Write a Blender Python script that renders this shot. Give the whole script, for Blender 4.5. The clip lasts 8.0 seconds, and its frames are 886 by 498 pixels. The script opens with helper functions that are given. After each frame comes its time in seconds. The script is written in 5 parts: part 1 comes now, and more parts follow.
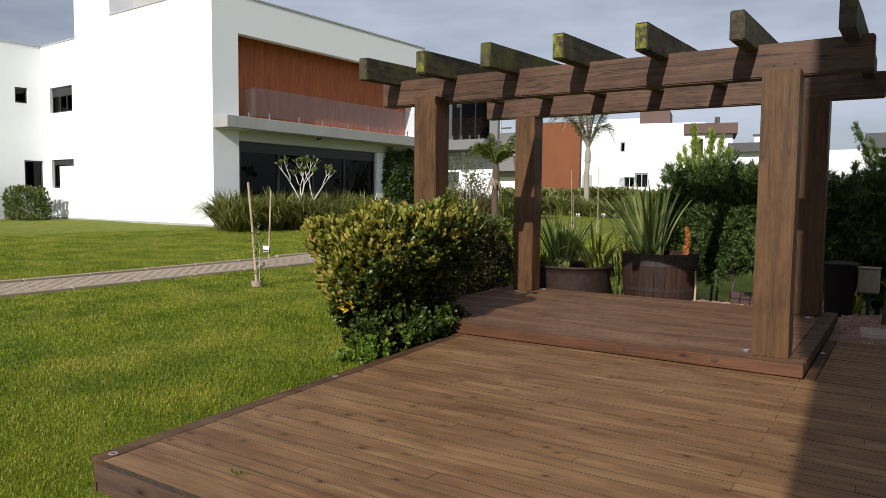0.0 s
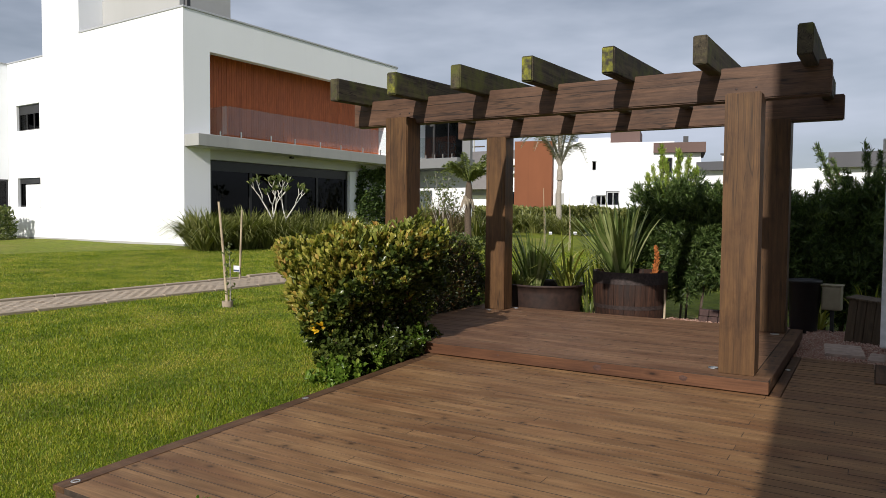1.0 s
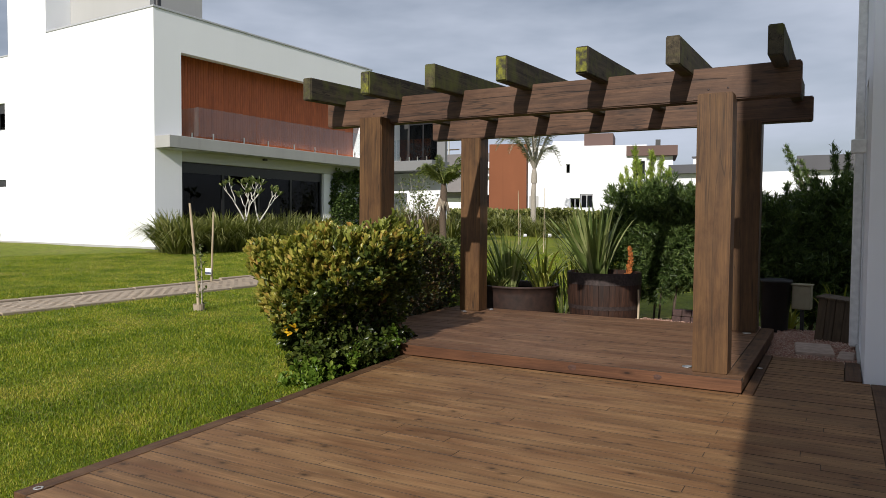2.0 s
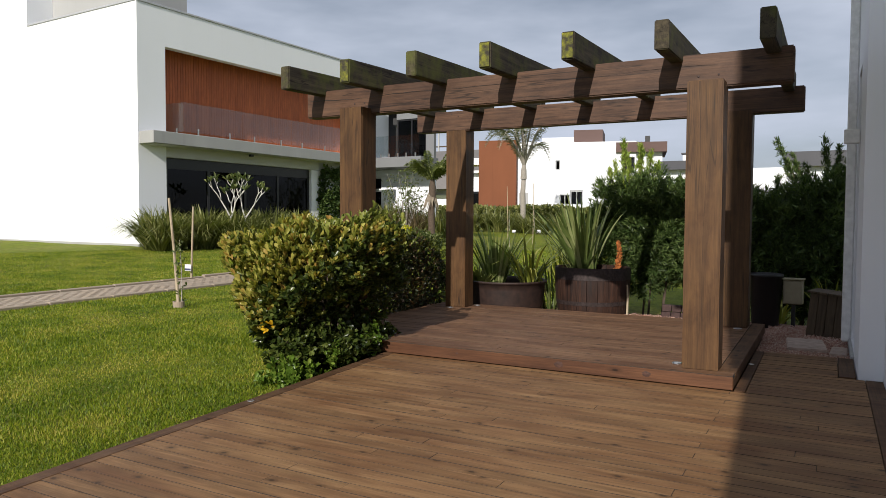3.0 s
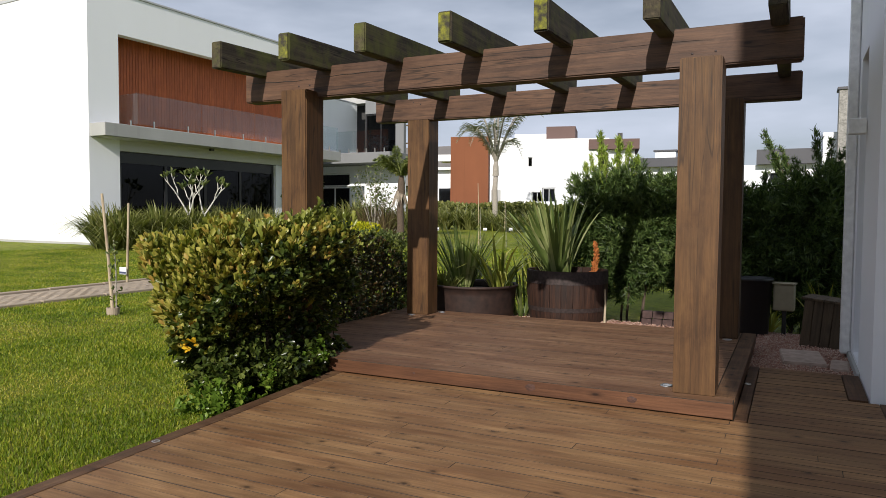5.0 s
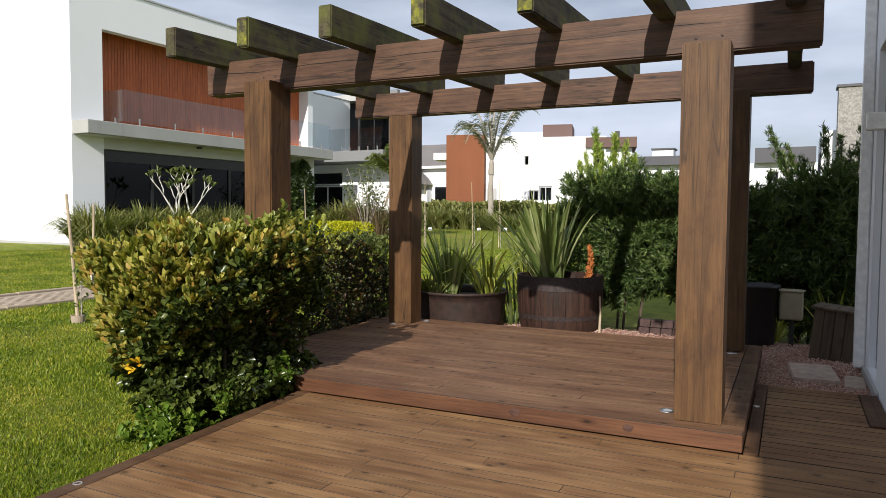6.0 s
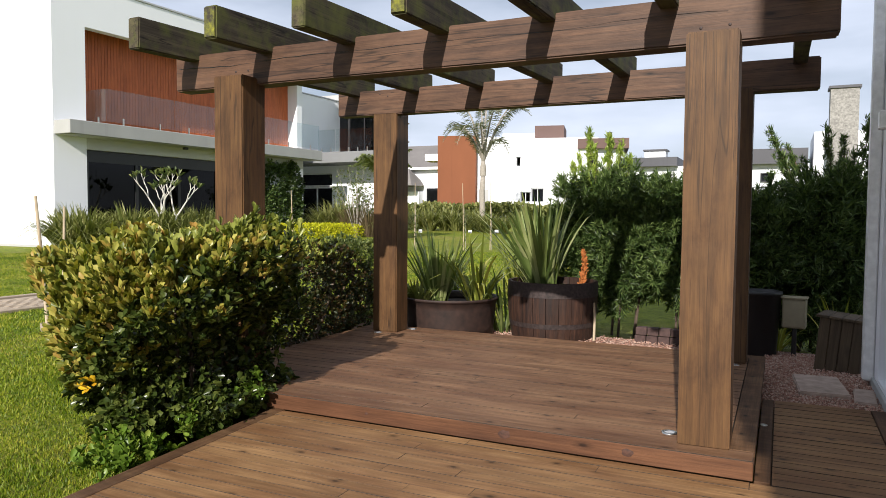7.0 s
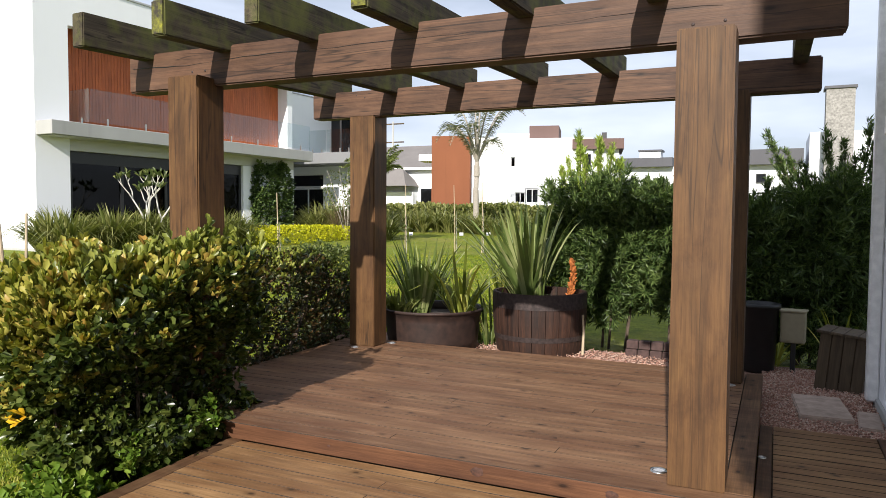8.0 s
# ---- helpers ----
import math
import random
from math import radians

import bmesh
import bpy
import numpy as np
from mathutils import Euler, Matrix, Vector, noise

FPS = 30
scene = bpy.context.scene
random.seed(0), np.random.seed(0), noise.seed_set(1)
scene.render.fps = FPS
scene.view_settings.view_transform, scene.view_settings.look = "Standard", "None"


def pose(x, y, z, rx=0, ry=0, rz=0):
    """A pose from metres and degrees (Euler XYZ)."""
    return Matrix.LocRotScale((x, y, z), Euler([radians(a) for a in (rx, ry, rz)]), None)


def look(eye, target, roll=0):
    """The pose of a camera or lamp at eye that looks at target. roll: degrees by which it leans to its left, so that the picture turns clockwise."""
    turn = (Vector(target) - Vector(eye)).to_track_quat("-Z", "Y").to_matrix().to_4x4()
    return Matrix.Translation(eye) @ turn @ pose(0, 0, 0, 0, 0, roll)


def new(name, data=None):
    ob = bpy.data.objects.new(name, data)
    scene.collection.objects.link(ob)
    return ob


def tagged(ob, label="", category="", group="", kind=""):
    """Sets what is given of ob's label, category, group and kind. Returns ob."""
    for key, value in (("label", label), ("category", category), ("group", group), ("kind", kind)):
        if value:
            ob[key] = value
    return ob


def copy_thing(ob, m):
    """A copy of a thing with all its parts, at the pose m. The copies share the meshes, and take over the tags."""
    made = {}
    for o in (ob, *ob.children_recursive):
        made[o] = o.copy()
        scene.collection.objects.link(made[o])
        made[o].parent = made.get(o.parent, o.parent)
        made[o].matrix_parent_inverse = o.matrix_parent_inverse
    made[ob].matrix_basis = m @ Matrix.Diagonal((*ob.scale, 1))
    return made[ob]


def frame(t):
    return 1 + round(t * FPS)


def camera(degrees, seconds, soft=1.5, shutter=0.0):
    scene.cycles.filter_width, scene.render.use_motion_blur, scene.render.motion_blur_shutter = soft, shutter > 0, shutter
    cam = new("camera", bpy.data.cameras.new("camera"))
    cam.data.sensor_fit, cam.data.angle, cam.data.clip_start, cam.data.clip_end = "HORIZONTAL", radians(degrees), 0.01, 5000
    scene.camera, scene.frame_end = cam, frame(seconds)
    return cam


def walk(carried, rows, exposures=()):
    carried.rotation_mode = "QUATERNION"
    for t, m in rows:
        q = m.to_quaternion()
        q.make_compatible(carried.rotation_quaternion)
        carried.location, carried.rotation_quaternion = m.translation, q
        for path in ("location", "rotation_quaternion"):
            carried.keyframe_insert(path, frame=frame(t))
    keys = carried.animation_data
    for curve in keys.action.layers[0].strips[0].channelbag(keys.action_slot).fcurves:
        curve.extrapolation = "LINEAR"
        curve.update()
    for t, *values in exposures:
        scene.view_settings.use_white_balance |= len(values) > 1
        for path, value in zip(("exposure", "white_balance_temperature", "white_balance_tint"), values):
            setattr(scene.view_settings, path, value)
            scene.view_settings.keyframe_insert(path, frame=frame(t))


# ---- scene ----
cam = camera(63.9, 8.0, soft=0.85)
PATH = [
    (0, (-0.156, -0.266, 1.247), (-1.251, 1.401, 1.104), 0.6),
    (0.5, (-0.132, -0.264, 1.257), (-1.197, 1.425, 1.139), 0.6),
    (1, (-0.128, -0.266, 1.266), (-1.163, 1.442, 1.174), 0.5),
    (1.5, (-0.13, -0.262, 1.261), (-1.131, 1.468, 1.179), 0.5),
    (3, (-0.181, -0.024, 1.203), (-1.133, 1.733, 1.113), 0.3),
    (3.5, (-0.193, 0.155, 1.2), (-1.144, 1.912, 1.104), 0.4),
    (4, (-0.261, 0.33, 1.175), (-1.21, 2.088, 1.078), 0.4),
    (4.5, (-0.398, 0.524, 1.204), (-1.317, 2.297, 1.105), 0.5),
    (5, (-0.441, 0.735, 1.219), (-1.325, 2.526, 1.121), 0.4),
    (6.5, (-0.6, 1.455, 1.274), (-1.473, 3.251, 1.171), 0.4),
    (7, (-0.647, 1.586, 1.278), (-1.505, 3.39, 1.179), 0.4),
    (7.5, (-0.673, 1.794, 1.285), (-1.521, 3.603, 1.184), 0.4),
    (8, (-0.673, 1.984, 1.357), (-1.521, 3.793, 1.257), 0.4),
]
walk(cam, [(t, look(eye, target, roll)) for t, eye, target, roll in PATH],
     [(0.0, -0.20), (1.5, -0.18), (3.5, -0.18), (4.5, -0.19), (5.0, -0.07), (6.5, 0.24), (8.0, 0.50)])
# ---- world, sun ----
SUN_DIR = Vector((-0.140, 1.0, -0.558)).normalized()
sun = new("sun", bpy.data.lights.new("sun", "SUN"))
sun.data.energy, sun.data.angle, sun.data.color = 5.4, radians(0.55), (1.0, 0.94, 0.87)
sun.matrix_world = look((0, 0, 30), Vector((0, 0, 30)) + SUN_DIR)

world = bpy.data.worlds.new("sky")
scene.world = world
world.use_nodes = True
wn, wl = world.node_tree.nodes, world.node_tree.links
wn.clear()
w_out, w_bg, w_sky = wn.new("ShaderNodeOutputWorld"), wn.new("ShaderNodeBackground"), wn.new("ShaderNodeTexSky")
w_sky.sky_type, w_sky.sun_disc = "NISHITA", False
w_sky.sun_elevation = math.asin(-SUN_DIR.z)
w_sky.sun_rotation = math.atan2(-SUN_DIR.x, -SUN_DIR.y)
w_sky.dust_density, w_sky.ozone_density = 1.0, 1.2
w_co, w_map, w_noise, w_ramp, w_mix = (wn.new("ShaderNodeTexCoord"), wn.new("ShaderNodeMapping"), wn.new("ShaderNodeTexNoise"),
                                       wn.new("ShaderNodeValToRGB"), wn.new("ShaderNodeMix"))
w_map.inputs["Scale"].default_value = (1.3, 1.3, 5.0)
w_map.inputs["Location"].default_value = (0.35, 0.1, 0.4)
w_noise.inputs["Scale"].default_value, w_noise.inputs["Detail"].default_value, w_noise.inputs["Roughness"].default_value = 1.7, 5, 0.52
w_ramp.color_ramp.elements[0].position, w_ramp.color_ramp.elements[1].position = 0.18, 0.66
w_mix.data_type = "RGBA"
w_mix.inputs["B"].default_value = (13.2, 14.5, 17.4, 1)
wl.new(w_co.outputs["Generated"], w_map.inputs["Vector"])
wl.new(w_map.outputs["Vector"], w_noise.inputs["Vector"])
wl.new(w_noise.outputs["Fac"], w_ramp.inputs["Fac"])
wl.new(w_ramp.outputs["Color"], w_mix.inputs["Factor"])
wl.new(w_sky.outputs["Color"], w_mix.inputs["A"])
wl.new(w_mix.outputs["Result"], w_bg.inputs["Color"])
wl.new(w_bg.outputs["Background"], w_out.inputs["Surface"])
w_bg.inputs["Strength"].default_value = 0.049


# ---- materials ----
class Nodes:
    """A small builder for procedural materials."""

    def __init__(self, name, rough=0.6, metal=0.0, spec=0.5):
        self.m = bpy.data.materials.new(name)
        self.m.use_nodes = True
        self.t = self.m.node_tree
        self.b = self.t.nodes["Principled BSDF"]
        self.b.inputs["Roughness"].default_value = rough
        self.b.inputs["Metallic"].default_value = metal
        self.b.inputs["Specular IOR Level"].default_value = spec

    def add(self, kind, **inputs):
        n = self.t.nodes.new(kind)
        for k, v in inputs.items():
            self.put(n.inputs[k.replace("_", " ")], v)
        return n

    def put(self, socket, v):
        if hasattr(v, "is_linked"):
            self.t.links.new(v, socket)
        else:
            socket.default_value = v

    def coords(self, scale=(1, 1, 1), shift=True, source="Object"):
        vec = self.add("ShaderNodeTexCoord").outputs[source]
        if shift:
            info = self.add("ShaderNodeObjectInfo").outputs["Random"]
            off = self.add("ShaderNodeMath", Value=info)
            off.operation = "MULTIPLY"
            off.inputs[1].default_value = 47.0
            a = self.add("ShaderNodeVectorMath")
            a.operation = "ADD"
            self.put(a.inputs[0], vec)
            self.put(a.inputs[1], off.outputs[0])
            vec = a.outputs[0]
        mp = self.add("ShaderNodeMapping", Vector=vec)
        mp.inputs["Scale"].default_value = scale
        return mp.outputs[0]

    def noise(self, vec, scale, detail=4.0, rough=0.55, warp=0.0):
        return self.add("ShaderNodeTexNoise", Vector=vec, Scale=scale, Detail=detail, Roughness=rough, Distortion=warp).outputs["Fac"]

    def ramp(self, fac, *stops):
        r = self.add("ShaderNodeValToRGB", Fac=fac)
        e = r.color_ramp.elements
        while len(e) < len(stops):
            e.new(0.5)
        for el, (p, c) in zip(e, stops):
            el.position = p
            el.color = (*c, 1) if isinstance(c, tuple) else (c, c, c, 1)
        return r.outputs["Color"]

    def mix(self, fac, a, b, mode="MIX"):
        m = self.add("ShaderNodeMix")
        m.data_type, m.blend_type = "RGBA", mode
        self.put(m.inputs["Factor"], fac)
        for key, v in (("A", a), ("B", b)):
            self.put(m.inputs[key], (*v, 1) if isinstance(v, tuple) else v)
        return m.outputs["Result"]

    def color(self, v):
        self.put(self.b.inputs["Base Color"], (*v, 1) if isinstance(v, tuple) else v)
        return self

    def bump(self, height, strength=0.3, distance=0.01):
        n = self.add("ShaderNodeBump", Height=height, Strength=strength, Distance=distance)
        self.put(self.b.inputs["Normal"], n.outputs[0])
        return self


def timber(name, light, mid, dark, axis=0, rough=0.6, moss=False, knots=True, spec=0.35, checks=0.0, wear=False, stained=False):
    """Stained softwood: long grain along an axis, growth bands, knots and weathering."""
    n = Nodes(name, rough, 0, spec)
    s = [1.0, 1.0, 1.0]
    s[axis] = 0.035
    grain = n.noise(n.coords(s), 95, 5, 0.7, 0.35)
    s[axis] = 0.05
    bands = n.noise(n.coords(s), 30, 4, 0.6, 0.3)
    blot = n.noise(n.coords((1, 1, 1)), 1.7, 3, 0.5)
    col = n.ramp(bands, (0.30, dark), (0.5, mid), (0.72, light))
    col = n.mix(n.ramp(grain, (0.34, 0.48), (0.58, 0.0)), col, tuple(c * 0.55 for c in dark))
    col = n.mix(n.ramp(blot, (0.35, 0.0), (0.75, 0.35)), col, tuple(c * 1.25 for c in light))
    info = n.add("ShaderNodeObjectInfo").outputs["Random"]
    col = n.mix(1.0, col, n.ramp(info, (0.0, 0.95), (0.5, 1.04), (1.0, 1.12)), "MULTIPLY")
    s[axis] = 0.22
    streak = n.noise(n.coords(s), 9, 5, 0.65, 0.3)
    col = n.mix(1.0, col, n.ramp(streak, (0.30, 0.88), (0.5, 1.02), (0.70, 1.13)), "MULTIPLY")
    s[axis] = 0.02
    fine = n.noise(n.coords(s), 210, 3, 0.6, 0.2)
    col = n.mix(1.0, col, n.ramp(fine, (0.36, 0.88), (0.52, 1.02), (0.68, 1.07)), "MULTIPLY")
    if stained:
        s[axis] = 0.38
        stain = n.noise(n.coords(s), 7.5, 6, 0.7, 0.5)
        col = n.mix(1.0, col, n.ramp(stain, (0.32, (0.66, 0.60, 0.56)), (0.48, (1.0, 0.98, 0.96)), (0.68, (1.22, 1.26, 1.24))), "MULTIPLY")
    if wear:
        place = n.add("ShaderNodeNewGeometry").outputs["Position"]
        mp = n.add("ShaderNodeMapping", Vector=place)
        mp.inputs["Scale"].default_value = (0.45, 1.7, 1.0)
        worn = n.noise(mp.outputs[0], 2.6, 6, 0.66, 0.4)
        mp = n.add("ShaderNodeMapping", Vector=place)
        mp.inputs["Scale"].default_value = (0.22, 3.0, 1.0)
        scuff = n.noise(mp.outputs[0], 9.0, 6, 0.72, 0.2)
        col = n.mix(1.0, col, n.ramp(worn, (0.32, (0.74, 0.64, 0.60)), (0.5, (1.0, 0.98, 0.97)), (0.68, (1.32, 1.38, 1.38))), "MULTIPLY")
        col = n.mix(1.0, col, n.ramp(scuff, (0.33, 0.80), (0.5, 1.0), (0.66, 1.20)), "MULTIPLY")
    if knots:
        ks = [9.0, 9.0, 9.0]
        ks[axis] = 3.2
        if wear:
            ks[0], ks[1], ks[2] = (5.0, 7.5, 1.0) if axis == 0 else (7.5, 5.0, 1.0)
        v = n.add("ShaderNodeTexVoronoi", Vector=n.coords(ks), Scale=1.0, Randomness=1.0)
        if wear:
            v.voronoi_dimensions = "2D"
        some = n.ramp(n.add("ShaderNodeSeparateColor", Color=v.outputs["Color"]).outputs[0], (0.78, 0.0), (0.81, 1.0)) if wear else n.ramp(n.add("ShaderNodeSeparateColor", Color=v.outputs["Color"]).outputs[0], (0.28, 0.0), (0.36, 1.0))
        spot = n.mix(1.0, n.ramp(v.outputs["Distance"], (0.05, 0.92), (0.10, 0.4), (0.24, 0.0)), some, "MULTIPLY")
        col = n.mix(spot, col, tuple(c * 0.25 for c in dark))
    if checks:
        cs = [1.0, 1.0, 1.0]
        cs[axis] = 0.035
        c = n.noise(n.coords(cs), 14, 2, 0.5, 0.35)
        col = n.mix(n.ramp(c, (0.488, 0.0), (0.498, checks), (0.502, checks), (0.512, 0.0)), col, tuple(q * 0.18 for q in dark))
    if moss:
        patch = n.noise(n.coords((1, 1, 1)), 6, 5, 0.6)
        col = n.mix(n.ramp(patch, (0.46, 0.0), (0.68, 0.75)), col, (0.095, 0.105, 0.020))
    n.color(col)
    n.bump(n.mix(0.5, grain, bands), 0.45, 0.004)
    return n.m


POST = timber("post_timber", (0.110, 0.054, 0.0190), (0.081, 0.0385, 0.0130), (0.051, 0.024, 0.0081), 2, checks=0.6, knots=False, stained=True)
BEAM = timber("beam_timber", (0.122, 0.064, 0.037), (0.082, 0.042, 0.025), (0.044, 0.023, 0.015), 0, checks=0.75, stained=True)
RAFTER = timber("rafter_timber", (0.082, 0.066, 0.040), (0.040, 0.032, 0.020), (0.014, 0.011, 0.008), 1, 0.85, moss=True, checks=0.8)
RAFTER_END = Nodes("mossy_end_grain", 0.9)
RAFTER_END.color(RAFTER_END.ramp(RAFTER_END.noise(RAFTER_END.coords(), 16, 5, 0.6), (0.40, (0.035, 0.03, 0.02)), (0.52, (0.11, 0.11, 0.02)), (0.68, (0.26, 0.25, 0.02))))
RAFTER_END = RAFTER_END.m
DECK = timber("deck_timber", (0.224, 0.127, 0.059), (0.188, 0.103, 0.046), (0.150, 0.079, 0.034), 0, 0.62, spec=0.22, wear=True)
DECK_Y = timber("deck_trim_timber", (0.118, 0.064, 0.033), (0.086, 0.046, 0.023), (0.055, 0.029, 0.015), 1, 0.65, wear=True, spec=0.2)
PLATFORM = timber("platform_timber", (0.186, 0.104, 0.057), (0.150, 0.080, 0.043), (0.112, 0.058, 0.031), 0, 0.6, wear=True, spec=0.22)
FASCIA = timber("fascia_timber", (0.124, 0.056, 0.027), (0.092, 0.040, 0.020), (0.060, 0.026, 0.014), 0, 0.55, spec=0.25)
DARK_BOARD = timber("dark_edge_board", (0.105, 0.062, 0.040), (0.075, 0.044, 0.029), (0.045, 0.026, 0.019), 0, 0.7)
DARK_TIMBER = timber("weathered_dark_timber", (0.105, 0.075, 0.045), (0.070, 0.049, 0.030), (0.038, 0.027, 0.018), 2, 0.8)
CLADDING = timber("red_cladding", (0.51, 0.135, 0.041), (0.43, 0.105, 0.032), (0.33, 0.078, 0.025), 2, 0.5, knots=False)
STAVE = timber("barrel_stave_timber", (0.062, 0.027, 0.015), (0.026, 0.012, 0.008), (0.012, 0.007, 0.006), 2, 0.7, knots=False)
BAMBOO = timber("pale_stake_timber", (0.50, 0.42, 0.30), (0.38, 0.30, 0.20), (0.24, 0.18, 0.12), 2, 0.7, knots=False)


def plaster(name, base, amount=0.06, rough=0.85):
    n = Nodes(name, rough, 0, 0.3)
    big, fine = n.noise(n.coords((1, 1, 0.4), False), 0.7, 5), n.noise(n.coords((1, 1, 1), False), 90, 3)
    streak = n.noise(n.coords((3.0, 3.0, 0.12), False), 1.6, 4, 0.6)
    c2 = tuple(c * (1 - amount) for c in base)
    c3 = tuple(c * (1 - 2.2 * amount) for c in base)
    n.color(n.mix(n.ramp(streak, (0.58, 0.0), (0.8, 0.5)), n.ramp(big, (0.3, c2), (0.7, base)), c3))
    n.bump(fine, 0.25, 0.003)
    return n.m


WHITE = plaster("white_render", (0.86, 0.875, 0.90), 0.03)
GREY_WALL = plaster("grey_render", (0.42, 0.42, 0.41))
# annex grey taken darker, so the colour holds the shade lying there
MID_GREY = plaster("shaded_grey_render", (0.20, 0.205, 0.21))
CONCRETE = plaster("slab_concrete", (0.40, 0.40, 0.385), 0.16)
CREAM = plaster("cream_soffit", (0.56, 0.56, 0.525), 0.05)
ORANGE = plaster("terracotta_render", (0.215, 0.078, 0.036), 0.16)
BROWN = plaster("brown_render", (0.135, 0.088, 0.078), 0.1)
DARK_ROOF = plaster("dark_roof_sheet", (0.085, 0.085, 0.095), 0.15, 0.6)
TILE_ROOF = plaster("grey_tile_roof", (0.19, 0.175, 0.165), 0.2, 0.7)


def plain(name, base, rough=0.5, metal=0.0, vary=0.12, scale=18.0):
    n = Nodes(name, rough, metal)
    f = n.noise(n.coords(), scale, 4)
    n.color(n.ramp(f, (0.3, tuple(c * (1 - vary) for c in base)), (0.7, tuple(min(1, c * (1 + vary)) for c in base))))
    n.bump(f, 0.08, 0.002)
    return n.m


BLACK_FRAME = plain("black_aluminium", (0.018, 0.018, 0.02), 0.4)
WHITE_FRAME = plain("white_aluminium", (0.75, 0.75, 0.74), 0.4)
GREY_FRAME = plain("grey_aluminium", (0.42, 0.43, 0.45), 0.4)
STEEL = plain("brushed_steel", (0.62, 0.60, 0.56), 0.28, 1.0)
RUST = plain("rusted_hoop", (0.040, 0.028, 0.026), 0.65, 0.3, 0.5, 30)
CORTEN = plain("dark_brown_tub", (0.025, 0.0120, 0.0085), 0.68, 0.0, 0.55, 11)
SOIL = plain("potting_soil", (0.040, 0.028, 0.020), 0.95, 0, 0.5, 60)
BIN_BLACK = plain("black_plastic", (0.012, 0.012, 0.013), 0.45)
BOX_GREY = plain("cream_enamel", (0.29, 0.255, 0.17), 0.5, 0, 0.08)
RUSTY_ORANGE = plain("orange_fern_fibre", (0.40, 0.13, 0.03), 0.85, 0, 0.35, 25)
TAG_WHITE = plain("white_tag", (0.72, 0.72, 0.74), 0.5)
TAG_DARK = plain("dark_tag_print", (0.05, 0.06, 0.12), 0.5)
STONE_LIGHT = plain("pale_stone_cladding", (0.25, 0.24, 0.225), 0.9, 0, 0.35, 9)
SLAB_STONE = plain("stepping_slab_concrete", (0.37, 0.28, 0.225), 0.9, 0, 0.25, 14)
BRICK_DARK = plain("dark_brick", (0.060, 0.034, 0.030), 0.85, 0, 0.35, 22)
KNOT = plain("dark_knot", (0.055, 0.023, 0.014), 0.6, 0, 0.5, 60)
BOARD_EDGE = plain("dark_board_side", (0.040, 0.026, 0.017), 0.9, 0, 0.4, 40)
# near-black colour stands in for the unlit rooms behind the glass
INTERIOR = plain("unlit_room_black", (0.045, 0.045, 0.045), 0.9)

def glass(name, tint, rough=0.02, clear=0.86):
    """Thin window glass: mostly clear, with a mirror gloss that grows at grazing angles."""
    n = Nodes(name, rough)
    tree = n.t
    tr, gl, mx = (tree.nodes.new(k) for k in ("ShaderNodeBsdfTransparent", "ShaderNodeBsdfGlossy", "ShaderNodeMixShader"))
    tr.inputs["Color"].default_value = (*tint, 1)
    gl.inputs["Roughness"].default_value = rough
    facing = tree.nodes.new("ShaderNodeLayerWeight").outputs["Facing"]
    n.put(mx.inputs[0], n.ramp(facing, (0.0, 0.02), (0.55, clear * 0.03), (0.8, clear * 0.09), (1.0, 0.85)))
    tree.links.new(tr.outputs[0], mx.inputs[1])
    tree.links.new(gl.outputs[0], mx.inputs[2])
    tree.links.new(mx.outputs[0], tree.nodes["Material Output"].inputs["Surface"])
    return n.m


PANE = glass("tinted_window_glass", (0.13, 0.14, 0.15), 0.02, 0.8)
RAIL_GLASS = glass("balustrade_glass", (0.88, 0.92, 0.92), 0.01, 4.5)


def leafy(name, *stops, rough=0.45, through_light=0.25, patch=2.4, single=False, share=0.5):
    """Leaves: a colour for each leaf of the crown, some sun through the blade."""
    n = Nodes(name, rough, 0, 0.4)
    isl = n.add("ShaderNodeNewGeometry").outputs["Random Per Island"]
    if single:
        isl = n.add("ShaderNodeObjectInfo").outputs["Random"]
    big = n.noise(n.coords((1, 1, 1), False, "Object"), patch, 3)
    f = n.mix(share, isl, big)
    c = n.ramp(f, *stops)
    n.color(c)
    tl, mx = n.t.nodes.new("ShaderNodeBsdfTranslucent"), n.t.nodes.new("ShaderNodeMixShader")
    n.t.links.new(n.mix(1.0, c, (1.1, 1.25, 0.5), "MULTIPLY"), tl.inputs["Color"])
    mx.inputs[0].default_value = through_light
    out = n.t.nodes["Material Output"]
    n.t.links.new(n.b.outputs[0], mx.inputs[1])
    n.t.links.new(tl.outputs[0], mx.inputs[2])
    n.t.links.new(mx.outputs[0], out.inputs["Surface"])
    return n.m


HEDGE_SUN = leafy("hedge_new_sunlit_leaf", (0.25, (0.095, 0.120, 0.018)), (0.45, (0.26, 0.255, 0.042)), (0.62, (0.42, 0.375, 0.085)), (0.80, (0.36, 0.19, 0.045)), rough=0.4)
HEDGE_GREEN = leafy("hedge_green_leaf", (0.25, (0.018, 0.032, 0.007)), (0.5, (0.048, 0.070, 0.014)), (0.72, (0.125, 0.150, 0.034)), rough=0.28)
HEDGE_SHOOT = leafy("hedge_shoot_leaf", (0.25, (0.085, 0.110, 0.020)), (0.5, (0.185, 0.210, 0.036)), (0.75, (0.32, 0.33, 0.080)), rough=0.36)
HEDGE_FRESH = leafy("hedge_fresh_leaf", (0.25, (0.060, 0.115, 0.014)), (0.6, (0.135, 0.215, 0.028)), (0.8, (0.23, 0.29, 0.05)), rough=0.33)
